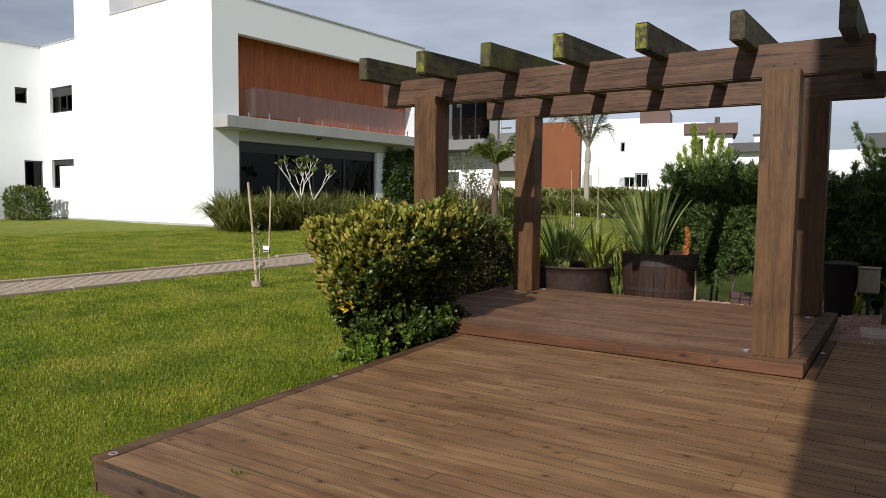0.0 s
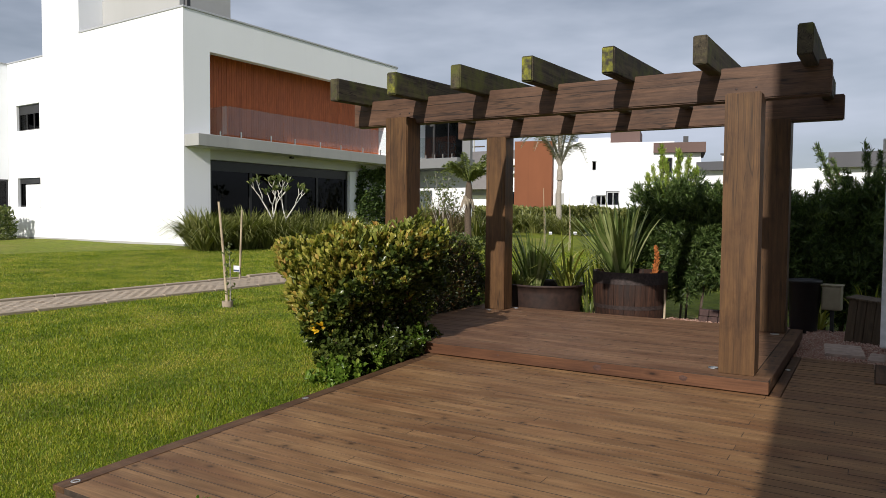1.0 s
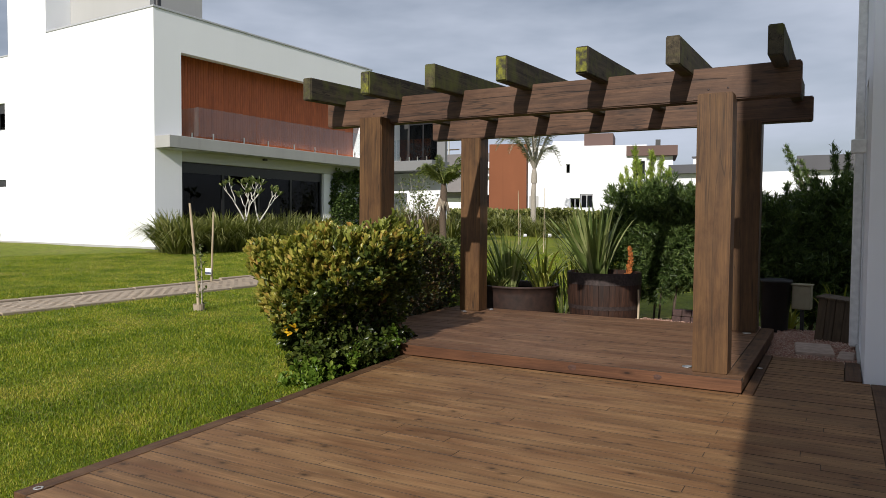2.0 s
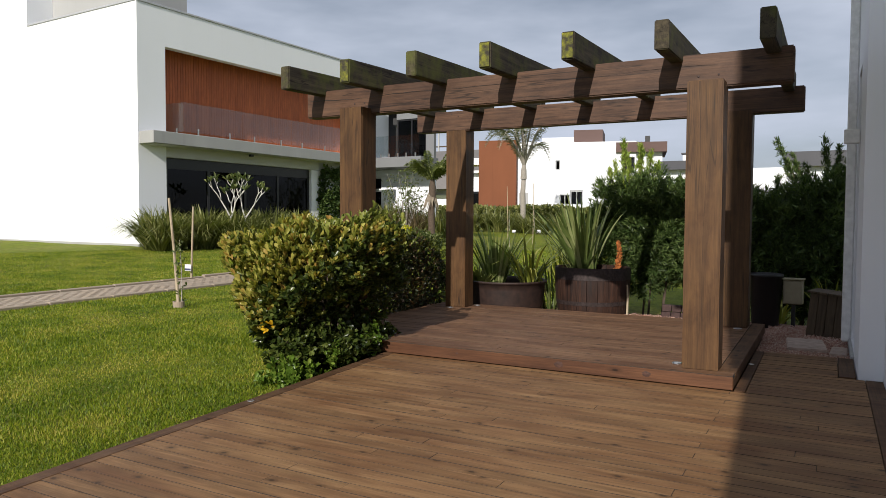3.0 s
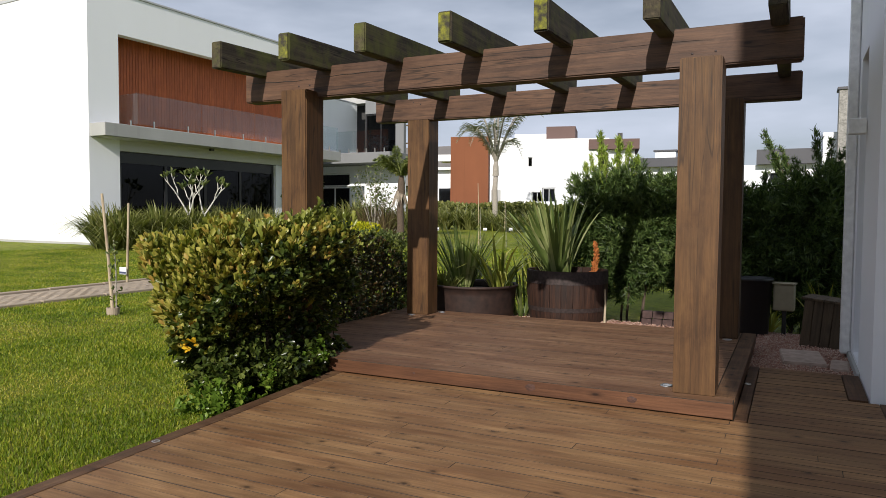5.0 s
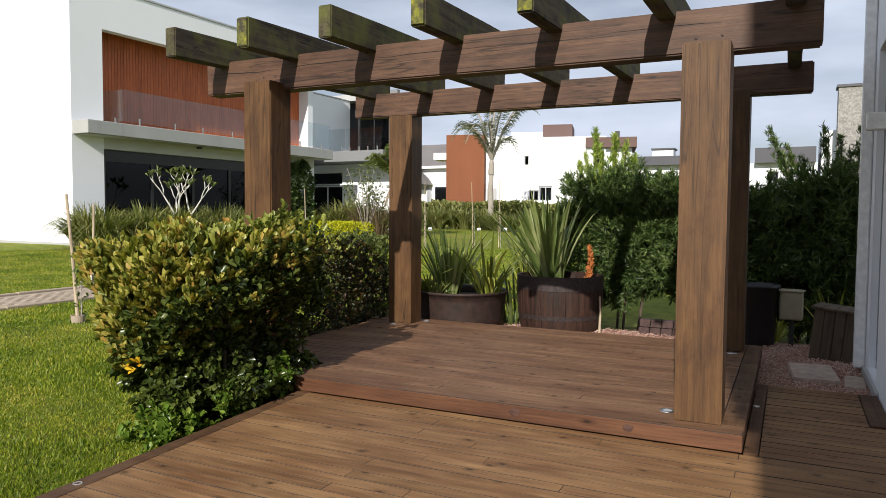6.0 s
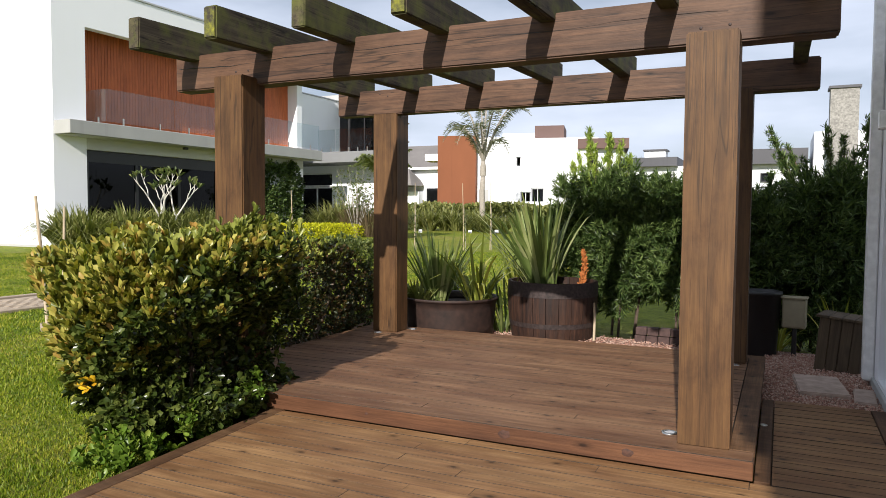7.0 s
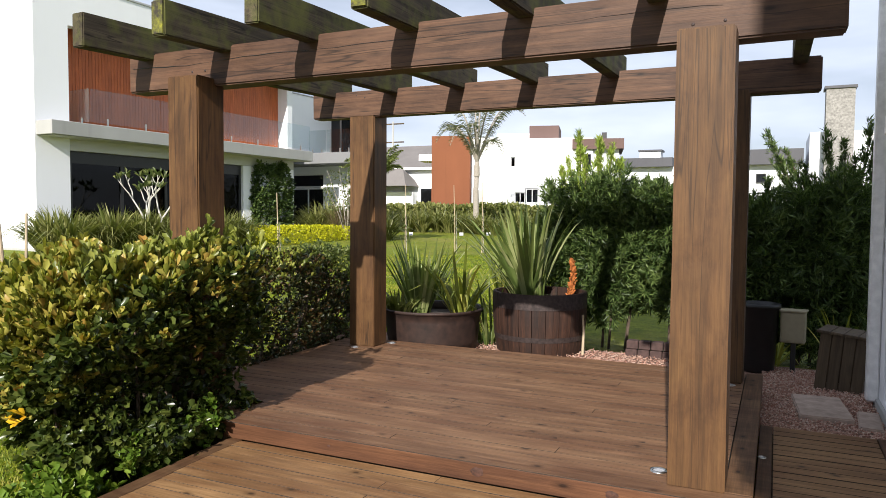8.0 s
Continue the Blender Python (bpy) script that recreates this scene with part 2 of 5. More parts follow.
YELLOW_LEAF = leafy("yellowed_leaf", (0.3, (0.65, 0.36, 0.02)), (0.7, (0.75, 0.50, 0.03)))
# bronze leaf tones darkened, so the colour carries the shade behind the platform
HEDGE_RED = leafy("hedge_bronze_shaded_leaf", (0.3, (0.018, 0.025, 0.008)), (0.5, (0.034, 0.044, 0.011)), (0.64, (0.085, 0.045, 0.014)), (0.8, (0.07, 0.04, 0.014)))
PODO = leafy("podocarpus_leaf", (0.25, (0.026, 0.050, 0.013)), (0.5, (0.064, 0.105, 0.028)), (0.72, (0.165, 0.225, 0.070)), rough=0.36)
PODO_NEW = leafy("podocarpus_new_leaf", (0.25, (0.14, 0.21, 0.028)), (0.5, (0.25, 0.34, 0.05)), (0.8, (0.38, 0.44, 0.09)))
FLAX = leafy("flax_leaf", (0.25, (0.075, 0.112, 0.028)), (0.5, (0.175, 0.222, 0.066)), (0.75, (0.37, 0.39, 0.18)), rough=0.4, single=True)
FLAX_DARK = leafy("border_flax_leaf", (0.25, (0.075, 0.095, 0.022)), (0.5, (0.16, 0.175, 0.048)), (0.75, (0.30, 0.29, 0.11)), rough=0.45)
FLAX_YELLOW = leafy("striped_flax_leaf", (0.25, (0.11, 0.14, 0.018)), (0.5, (0.25, 0.27, 0.040)), (0.75, (0.46, 0.43, 0.10)), single=True)
GOLD_HEDGE = leafy("golden_hedge_leaf", (0.25, (0.30, 0.32, 0.010)), (0.5, (0.50, 0.49, 0.015)), (0.8, (0.66, 0.60, 0.03)))
PALM = leafy("palm_leaflet", (0.25, (0.12, 0.14, 0.085)), (0.6, (0.24, 0.25, 0.16)), (0.8, (0.36, 0.35, 0.25)))
DATE_PALM = leafy("date_palm_leaflet", (0.25, (0.10, 0.135, 0.035)), (0.5, (0.19, 0.225, 0.065)), (0.8, (0.31, 0.32, 0.12)))
SHRUB = leafy("shrub_leaf", (0.25, (0.05, 0.08, 0.02)), (0.5, (0.10, 0.13, 0.035)), (0.75, (0.22, 0.24, 0.08)))
DRY = leafy("dry_grass_leaf", (0.25, (0.10, 0.075, 0.045)), (0.5, (0.17, 0.12, 0.075)), (0.75, (0.26, 0.20, 0.12)))
GRASS = leafy("lawn_blade", (0.32, (0.070, 0.118, 0.005)), (0.47, (0.150, 0.210, 0.009)), (0.58, (0.250, 0.280, 0.018)), (0.72, (0.40, 0.34, 0.07)), rough=0.55, through_light=0.35, patch=1.5, share=0.68)
BARK = plain("grey_bark", (0.30, 0.27, 0.23), 0.9, 0, 0.35, 30)
PALE_BARK = plain("pale_smooth_bark", (0.55, 0.53, 0.48), 0.8, 0, 0.15, 22)
DARK_BARK = plain("brown_bark", (0.085, 0.060, 0.042), 0.9, 0, 0.4, 35)
THATCH = plain("dead_frond_fibre", (0.30, 0.25, 0.19), 0.9, 0, 0.3, 20)

_n = Nodes("lawn_ground", 0.9, 0, 0.2)
_a, _b2 = _n.noise(_n.coords((1, 1, 1), False), 0.55, 5, 0.6), _n.noise(_n.coords((1, 1, 1), False), 38, 5, 0.7)
_c = _n.ramp(_b2, (0.3, (0.085, 0.128, 0.007)), (0.5, (0.180, 0.220, 0.014)), (0.7, (0.30, 0.315, 0.035)))
_n.color(_n.mix(_n.ramp(_a, (0.45, 0.0), (0.70, 0.7)), _c, (0.27, 0.235, 0.06)))
_n.bump(_b2, 0.9, 0.05)
_d = _n.noise(_n.coords((1, 1, 1), False), 5.0, 6, 0.75)
_n.color(_n.mix(_n.ramp(_d, (0.38, 0.55), (0.56, 0.0)), _n.b.inputs["Base Color"].links[0].from_socket, (0.045, 0.075, 0.008)))
LAWN = _n.m
_n = Nodes("pink_gravel_bed", 0.9, 0, 0.3)
_v = _n.add("ShaderNodeTexVoronoi", Vector=_n.coords((1, 1, 1), False), Scale=55.0)
_n.color(_n.mix(0.7, _v.outputs["Color"], (0.40, 0.25, 0.20), "COLOR"))
_n.color(_n.ramp(_v.outputs["Distance"], (0.0, (0.40, 0.26, 0.20)), (0.6, (0.20, 0.115, 0.085))))
_n.bump(_v.outputs["Distance"], 0.8, 0.015)
GRAVEL = _n.m
_n = Nodes("pebble", 0.8)
_n.color(_n.ramp(_n.add("ShaderNodeNewGeometry").outputs["Random Per Island"], (0.0, (0.27, 0.115, 0.08)), (0.5, (0.42, 0.245, 0.18)), (1.0, (0.56, 0.43, 0.35))))
PEBBLE = _n.m
_n = Nodes("path_paver", 0.85)
_r = _n.add("ShaderNodeObjectInfo").outputs["Random"]
_i = _n.add("ShaderNodeNewGeometry").outputs["Random Per Island"]
_f = _n.noise(_n.coords(), 20, 5, 0.6)
_n.color(_n.mix(_n.ramp(_f, (0.3, 0.35), (0.7, 0.0)), _n.ramp(_n.mix(0.5, _r, _i), (0.2, (0.30, 0.240, 0.175)), (0.5, (0.33, 0.265, 0.195)), (0.8, (0.36, 0.29, 0.22))), (0.27, 0.21, 0.15)))
_n.bump(_f, 0.4, 0.004)
PAVER = _n.m


# ---- building helpers ----
def finish(name, bm, material, smooth=False):
    me = bpy.data.meshes.new(name)
    bmesh.ops.recalc_face_normals(bm, faces=bm.faces)
    bm.to_mesh(me)
    bm.free()
    me.materials.append(material)
    if smooth:
        me.polygons.foreach_set("use_smooth", [True] * len(me.polygons))
    return me


def part(name, bm, material, parent=None, label="", smooth=False):
    """Links a bmesh (or a finished mesh) as one mesh object under a thing or a part."""
    me = finish(name, bm, material, smooth) if isinstance(bm, bmesh.types.BMesh) else bm
    ob = new(name, me)
    ob.parent = parent
    if label:
        ob["label"] = label
    return ob


def thing(name, label, category, at=(0, 0, 0), turn=0, group="", kind=""):
    ob = new(name)
    ob.empty_display_size = 0.1
    ob.matrix_basis = pose(*at, 0, 0, turn)
    return tagged(ob, label, category, group, kind)


def box(x0, x1, y0, y1, z0, z1, bevel=0.0, bm=None):
    bm = bm or bmesh.new()
    r = bmesh.ops.create_cube(bm, size=1.0)
    bmesh.ops.scale(bm, vec=(x1 - x0, y1 - y0, z1 - z0), verts=r["verts"])
    bmesh.ops.translate(bm, vec=((x0 + x1) / 2, (y0 + y1) / 2, (z0 + z1) / 2), verts=r["verts"])
    if bevel:
        es = list({e for v in r["verts"] for e in v.link_edges})
        bmesh.ops.bevel(bm, geom=es, offset=bevel, segments=1, affect="EDGES")
    return bm


def lathe(profile, sides=32, bm=None, ox=1.0, oy=1.0):
    """A turned shape from (radius, height) pairs, open at its ends."""
    bm = bm or bmesh.new()
    rings = [[bm.verts.new((ox * r * math.cos(a), oy * r * math.sin(a), z)) for a in (math.tau * i / sides for i in range(sides))] for r, z in profile]
    for lo, hi in zip(rings, rings[1:]):
        for i in range(sides):
            bm.faces.new((lo[i], lo[(i + 1) % sides], hi[(i + 1) % sides], hi[i]))
    return bm


def disc(bm, r, z, sides=32, ox=1.0, oy=1.0):
    bm.faces.new([bm.verts.new((ox * r * math.cos(math.tau * i / sides), oy * r * math.sin(math.tau * i / sides), z)) for i in range(sides)])
    return bm


def limb(bm, points, radii, sides=7):
    """A tapered tube along points."""
    rings = []
    for i, p in enumerate(points):
        d = (points[min(i + 1, len(points) - 1)] - points[max(i - 1, 0)]).normalized()
        u = d.cross(Vector((0.31, 0.17, 0.93)) if abs(d.z) < 0.9 else Vector((1, 0, 0))).normalized()
        w = d.cross(u)
        rings.append([bm.verts.new(p + (u * math.cos(math.tau * k / sides) + w * math.sin(math.tau * k / sides)) * radii[i]) for k in range(sides)])
    for a, b in zip(rings, rings[1:]):
        for k in range(sides):
            bm.faces.new((a[k], a[(k + 1) % sides], b[(k + 1) % sides], b[k]))
    bm.faces.new(rings[-1])
    return bm


def mesh_of(name, verts, faces, material, smooth=True):
    """A mesh from numpy arrays; all faces have the same number of corners."""
    me = bpy.data.meshes.new(name)
    nf, k = faces.shape
    me.vertices.add(len(verts))
    me.vertices.foreach_set("co", np.ascontiguousarray(verts, dtype=np.float32).ravel())
    me.loops.add(nf * k)
    me.loops.foreach_set("vertex_index", np.ascontiguousarray(faces, dtype=np.int32).ravel())
    me.polygons.add(nf)
    me.polygons.foreach_set("loop_start", np.arange(0, nf * k, k, dtype=np.int32))
    me.polygons.foreach_set("use_smooth", np.full(nf, smooth))
    me.update(calc_edges=True)
    me.materials.append(material)
    return me


def unit(v):
    return v / np.maximum(np.linalg.norm(v, axis=-1, keepdims=True), 1e-6)


OVAL = np.array([(0, 0, 0), (0.32, -0.34, 0.09), (0.76, -0.50, 0.10), (1.0, 0, -0.02), (0.76, 0.50, 0.10), (0.32, 0.34, 0.09), (0.55, 0, -0.06)])
OVAL_FACES = np.array([(0, 1, 6), (1, 2, 6), (2, 3, 6), (3, 4, 6), (4, 5, 6), (5, 0, 6)])
NEEDLE = np.array([(0, 0, 0), (0.45, -0.5, 0.02), (1, 0, -0.06), (0.45, 0.5, 0.02)])
NEEDLE_FACES = np.array([(0, 1, 2), (0, 2, 3)])


def leaves(name, at, along, length, width, rng, material, form=OVAL, form_faces=OVAL_FACES, face_up=None):
    """Many leaf blades in one mesh: at, along (n x 3), length, width (n)."""
    n = len(at)
    d = unit(along)
    ref = rng.normal(size=(n, 3)) * 0.5 + (face_up if face_up is not None else np.array((0, 0, 1.0)))
    side = unit(np.cross(d, ref))
    up = np.cross(side, d)
    f = form
    v = (at[:, None] + d[:, None] * (f[None, :, 0:1] * length[:, None, None]) + side[:, None] * (f[None, :, 1:2] * width[:, None, None])
         + up[:, None] * (f[None, :, 2:3] * length[:, None, None]))
    idx = form_faces[None] + (np.arange(n) * len(f))[:, None, None]
    return mesh_of(name, v.reshape(-1, 3), idx.reshape(-1, form_faces.shape[1]), material)


def rosettes(name, tips, axis, count, length, width, rng, material, spread=1.0, form=OVAL, form_faces=OVAL_FACES, stem=0.05):
    """Leaves set round shoot tips, each shoot along its axis."""
    at = np.repeat(tips, count, axis=0)
    ax = np.repeat(unit(axis), count, axis=0)
    n = len(at)
    d = unit(ax + unit(rng.normal(size=(n, 3))) * spread)
    at = at - ax * (rng.random((n, 1)) * stem)
    ln = length * rng.uniform(0.65, 1.2, n)
    return leaves(name, at, d, ln, ln * width, rng, material, form, form_faces, face_up=ax * 0.7 + np.array((0, 0, 0.6)))


def shell(centre, size, n, rng, power=4.0, depth=0.25, lump=0.10):
    """Points near the surface of a rounded, uneven block, and the way out."""
    d = unit(rng.normal(size=(n, 3)))
    r = 1.0 / (np.abs(d) ** power).sum(1) ** (1 / power)
    lumps = np.array([noise.noise(Vector(q) * 2.6 + Vector(centre)) for q in d]) * lump
    rr = r * (1 + lumps) * (1 - depth * rng.random(n) ** 1.8)
    p = d * rr[:, None] * np.array(size) + np.array(centre)
    return p, unit(d * np.array((1, 1, 1.15)) / np.array(size))


def straps(name, n, rng, material, height=1.0, width=0.05, spread=0.5, droop=0.35, base=0.06, seg=5):
    """Sword-shaped leaves that rise from one foot and bend outward."""
    a = rng.uniform(0, math.tau, n)
    lean = spread * rng.random(n) ** 0.7
    h = height * rng.uniform(0.55, 1.0, n)
    out = np.stack((np.cos(a), np.sin(a), np.zeros(n)), 1)
    side = np.stack((-np.sin(a), np.cos(a), np.zeros(n)), 1)
    twist = rng.uniform(-0.9, 0.9, n)[:, None]
    side = unit(side + out * twist)
    s = np.linspace(0, 1, seg + 1)
    w = width * np.array([0.75, 1.0, 1.0, 0.85, 0.5, 0.03])[: seg + 1]
    root = out * (base * rng.random(n))[:, None]
    v = []
    for k, t in enumerate(s):
        bend = lean * t + droop * rng.uniform(0.6, 1.4, n) * lean * t ** 3
        c = root + out * (h * bend)[:, None] + np.array((0, 0, 1.0)) * (h * t * np.sqrt(np.maximum(0.05, 1 - np.minimum(0.95, bend * 0.75) ** 2)))[:, None]
        v += [c - side * w[k] / 2, c + side * w[k] / 2]
    v = np.stack(v, 1)
    f = np.array([(2 * k, 2 * k + 1, 2 * k + 3, 2 * k + 2) for k in range(seg)])
    idx = f[None] + (np.arange(n) * 2 * (seg + 1))[:, None, None]
    return mesh_of(name, v.reshape(-1, 3), idx.reshape(-1, 4), material)


def ground_z(x, y):
    x, y = np.asarray(x, float), np.asarray(y, float)
    return (-0.17 + 0.019 * np.clip(-3.6 - x, 0, 16) + 0.022 * np.clip(y - 9.5, 0, 45)
            + 0.012 * np.sin(x * 0.9 + 0.4 * y) * np.clip((-3.6 - x) / 3, 0, 1))


def deck_edge(y):
    """The lawn-side edge of the deck, a little out of square."""
    return -3.365 - 0.068 * (y - 1.58)


def gz(x, y):
    return float(ground_z(x, y))


# ---- ground ----
def build_ground():
    xs = np.concatenate((np.array([-900, -400, -200, -120, -80]), np.arange(-60, 30.1, 0.75), np.array([45, 80, 150, 400, 900])))
    ys = np.concatenate((np.array([-900, -300, -100, -40]), np.arange(-20, 70.1, 0.75), np.array([90, 130, 250, 500, 1200])))
    gx, gy = np.meshgrid(xs, ys)
    v = np.stack((gx, gy, ground_z(gx, gy)), -1).reshape(-1, 3)
    w = len(xs)
    i, j = np.meshgrid(np.arange(w - 1), np.arange(len(ys) - 1))
    b = (j * w + i).ravel()
    f = np.stack((b, b + 1, b + w + 1, b + w), 1)
    tagged(new("ground", mesh_of("ground", v, f, LAWN)), "mown green lawn with yellowed patches, rising gently", "lawn", kind="structure")
    # blades, thinning with distance
    rng = np.random.default_rng(3)
    n = 760000
    r = 0.9 + 21.0 * rng.random(n) ** 1.6
    a = np.radians(rng.uniform(96, 178, n))
    x, y = -0.6 + r * np.cos(a), 0.2 + r * np.sin(a)
    keep = ((x < deck_edge(y) - 0.06) | ((y < 1.53) & (x < -1.35))) & ~((x > -11.08) & (x < -9.64) & (y < 13.6)) & (y > -1)
    x, y, r = x[keep], y[keep], r[keep]
    m = len(x)
    tall = rng.uniform(0.6, 1.2, m) * (0.028 + 0.012 * np.array([noise.noise((p * 0.8, q * 0.8, 0.0)) for p, q in zip(x, y)]))
    root = np.stack((x, y, ground_z(x, y) - 0.005), 1)
    t = rng.uniform(0, math.tau, m)
    side = np.stack((np.cos(t), np.sin(t), np.zeros(m)), 1) * (0.0017 + 0.0007 * np.minimum(r, 16))[:, None]
    tip = root + np.stack((rng.normal(0, 0.30, m) * tall, rng.normal(0, 0.30, m) * tall, tall), 1)
    v = np.stack((root - side, root + side, tip), 1).reshape(-1, 3)
    f = np.arange(3 * m).reshape(-1, 3)
    tagged(new("grass", mesh_of("grass", v, f, GRASS)), "short green lawn grass, yellowed in patches", "grass", kind="stuff")


build_ground()

# gravel strip behind the deck
bm = bmesh.new()
bmesh.ops.create_grid(bm, x_segments=40, y_segments=22, size=0.5)
bmesh.ops.scale(bm, vec=(6.6, 2.3, 1), verts=bm.verts)
bmesh.ops.translate(bm, vec=(-1.9, 8.105, -0.065), verts=bm.verts)
for v_ in bm.verts:
    v_.co.z += 0.02 * noise.noise(v_.co * 3) + 0.015 * min(max((v_.co.y - 8.0) / 0.4, 0), 1)
tagged(part("gravel_bed", bm, GRAVEL), "pinkish gravel strip beside the raised deck", "gravel", kind="structure")


def build_pebbles():
    rng = np.random.default_rng(8)
    n = 17000
    x, y = rng.uniform(-0.75, 0.03, n), rng.uniform(7.0, 9.1, n)
    far = rng.random(n) < 0.42
    x[far], y[far] = rng.uniform(-3.7, -0.9, far.sum()), rng.uniform(8.10, 9.2, far.sum())
    s = rng.uniform(0.004, 0.010, n)
    base = np.array([(1, 0, 0), (0, 1, 0), (-1, 0, 0), (0, -1, 0), (0, 0, 0.75), (0, 0, -0.6)], float)
    f = np.array([(0, 1, 4), (1, 2, 4), (2, 3, 4), (3, 0, 4), (1, 0, 5), (2, 1, 5), (3, 2, 5), (0, 3, 5)])
    t = rng.uniform(0, math.tau, n)
    c, sn = np.cos(t), np.sin(t)
    b = base[None] * s[:, None, None] * rng.uniform(0.7, 1.3, (n, 6, 1))
    v = np.stack((b[..., 0] * c[:, None] - b[..., 1] * sn[:, None], b[..., 0] * sn[:, None] + b[..., 1] * c[:, None], b[..., 2]), -1)
    v += np.stack((x, y, -0.055 + 0.015 * np.clip((y - 8.0) / 0.4, 0, 1) + 0.02 * rng.random(n)), 1)[:, None]
    idx = f[None] + (np.arange(n) * 6)[:, None, None]
    tagged(new("gravel", mesh_of("gravel", v.reshape(-1, 3), idx.reshape(-1, 3), PEBBLE, False)), "small pink and grey pebbles lying loose", "gravel", kind="stuff")


build_pebbles()

# ---- own house: the wall beside the deck, and the block behind the camera ----
own = thing("house_wall", "white rendered house wall with a tall grey window, in shade", "house", (0.045, 6.14, -0.2), kind="structure")
part("wall", box(0, 5, 0, 1.05, 0, 7.2), WHITE, own)
part("wall", box(0, 5, 1.65, 1.98, 0, 7.2), WHITE, own)
part("wall", box(0, 5, 1.05, 1.65, 2.75, 7.2), WHITE, own)
part("wall", box(0, 5, 1.05, 1.65, 0, 0.25), WHITE, own)
part("plinth", box(-0.025, 0.2, 0.85, 2.0, 0, 0.22, 0.004), CONCRETE, own)
wf = part("window_frame", box(0.05, 0.10, 1.05, 1.65, 0.25, 2.75), GREY_FRAME, own)
part("pane", box(0.045, 0.052, 1.10, 1.60, 0.32, 2.68), PANE, wf)
part("downpipe", box(-0.085, -0.003, 1.87, 1.975, 0.19, 7.0, 0.012), WHITE_FRAME, own)
part("awning_bracket", box(-0.125, -0.004, 0.94, 1.04, 2.06, 2.18, 0.006), WHITE_FRAME, own, "white metal bracket")
# unseen house walls, placed so that their shadow falls across the deck
back = thing("house_behind", "unseen white house walls, set by the shadow they cast on the deck", "house", (0, 0, -0.2), kind="structure")
bm = box(0.0, 12, -2.0, -1.6, 0, 4.49)
for v_ in bm.verts:
    if v_.co.x < 1:
        v_.co.x = 0.10 + 0.15 * (v_.co.z - 2.6)  # raked end, shaped to fit the shadow edge on the deck
part("wall", bm, WHITE, back)
part("upper_floor", box(0.27, 12, -2.0, -1.61, 4.5, 8.4), WHITE, back)
part("wall", box(0.21, 0.45, -1.595, 6.135, 0, 2.74), WHITE, back)
# unseen eave, added to block sky light from the right of the deck
part("eave", box(0.21, 1.595, -1.595, 6.135, 2.75, 2.95), WHITE, back, "added unseen eave that keeps sky light off the deck")
part("wall", box(1.6, 12, -1.595, 6.135, 0, 8.2), WHITE, back)

# ---- deck ----
PITCH, GAP = 0.0925, 0.0030
deck = thing("deck", "brown stained timber deck of narrow boards with trim boards", "deck", kind="structure")
platform = thing("deck_platform", "raised timber platform under the pergola, one step up", "platform", kind="structure")
P = 0.10
board_meshes = {}


def board(parent, name, x0, x1, y0, y1, top, material, thick=0.028):
    """A deck board; boards of the same size share one mesh."""
    key = (round(x1 - x0, 2), round(y1 - y0, 3), material.name)
    if key not in board_meshes:
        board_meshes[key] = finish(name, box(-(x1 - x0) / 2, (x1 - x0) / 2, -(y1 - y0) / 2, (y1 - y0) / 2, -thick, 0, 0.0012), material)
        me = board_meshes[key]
        # every face but the top is coloured dark, so the joints read dark
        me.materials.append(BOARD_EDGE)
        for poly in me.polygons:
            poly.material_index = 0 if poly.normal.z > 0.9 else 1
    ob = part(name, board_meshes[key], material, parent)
    ob.location = ((x0 + x1) / 2, (y0 + y1) / 2, top + random.uniform(-0.0012, 0.0012))
    ob.rotation_euler = (random.uniform(-0.004, 0.004), 0, 0)
    return ob


def lay_boards(parent, x0, x1, y0, y1, top, material, joints, edge=None):
    rows = round((y1 - y0) / PITCH)
    for r in range(rows):
        ya = y0 + r * (y1 - y0) / rows
        if edge:
            x0 = edge(ya) + 0.088
        cuts = [x0, *sorted(j for j in joints[r % len(joints)] if x0 + 0.2 < j < x1 - 0.2), x1]
        for a, b in zip(cuts, cuts[1:]):
            board(parent, "board", a + 0.0006, b - 0.0006, ya + GAP / 2, ya + PITCH - GAP / 2, top, material)


# ---- pergola ----
pergola = thing("pergola", "dark brown timber pergola with four thick posts and seven mossy rafters", "pergola", (0, 0, P))
random.seed(5)


def rough_beam(x0, x1, y0, y1, z0, z1, axis, bevel=0.008, wob=0.004):
    """A sawn timber with soft arrises and a slight wander along its length."""
    bm = box(x0, x1, y0, y1, z0, z1)
    long_edges = [e for e in bm.edges if abs((e.verts[0].co - e.verts[1].co)[axis]) > 1e-6]
    bmesh.ops.subdivide_edges(bm, edges=long_edges, cuts=9, use_grid_fill=True)
    es = [e for e in bm.edges if len(e.link_faces) == 2 and e.calc_face_angle() > 1.0]
    bmesh.ops.bevel(bm, geom=es, offset=bevel, segments=2, affect="EDGES")
    o = Vector((random.random() * 50, random.random() * 50, random.random() * 50))
    for v in bm.verts:
        v.co += noise.noise_vector(v.co * 2.2 + o) * wob
    return bm


# x, y of the front left corner, width, depth, height of each post
POSTS = ((-4.209, 5.370, 0.255, 0.24, 2.11), (-1.103, 5.367, 0.250, 0.24, 2.096), (-4.326, 7.694, 0.265, 0.24, 2.26), (-1.118, 7.682, 0.248, 0.24, 2.189))
for px, py, pw, pd, ph in POSTS:
    part("post", rough_beam(px, px + pw, py, py + pd, 0.0, ph, 2), POST, pergola)
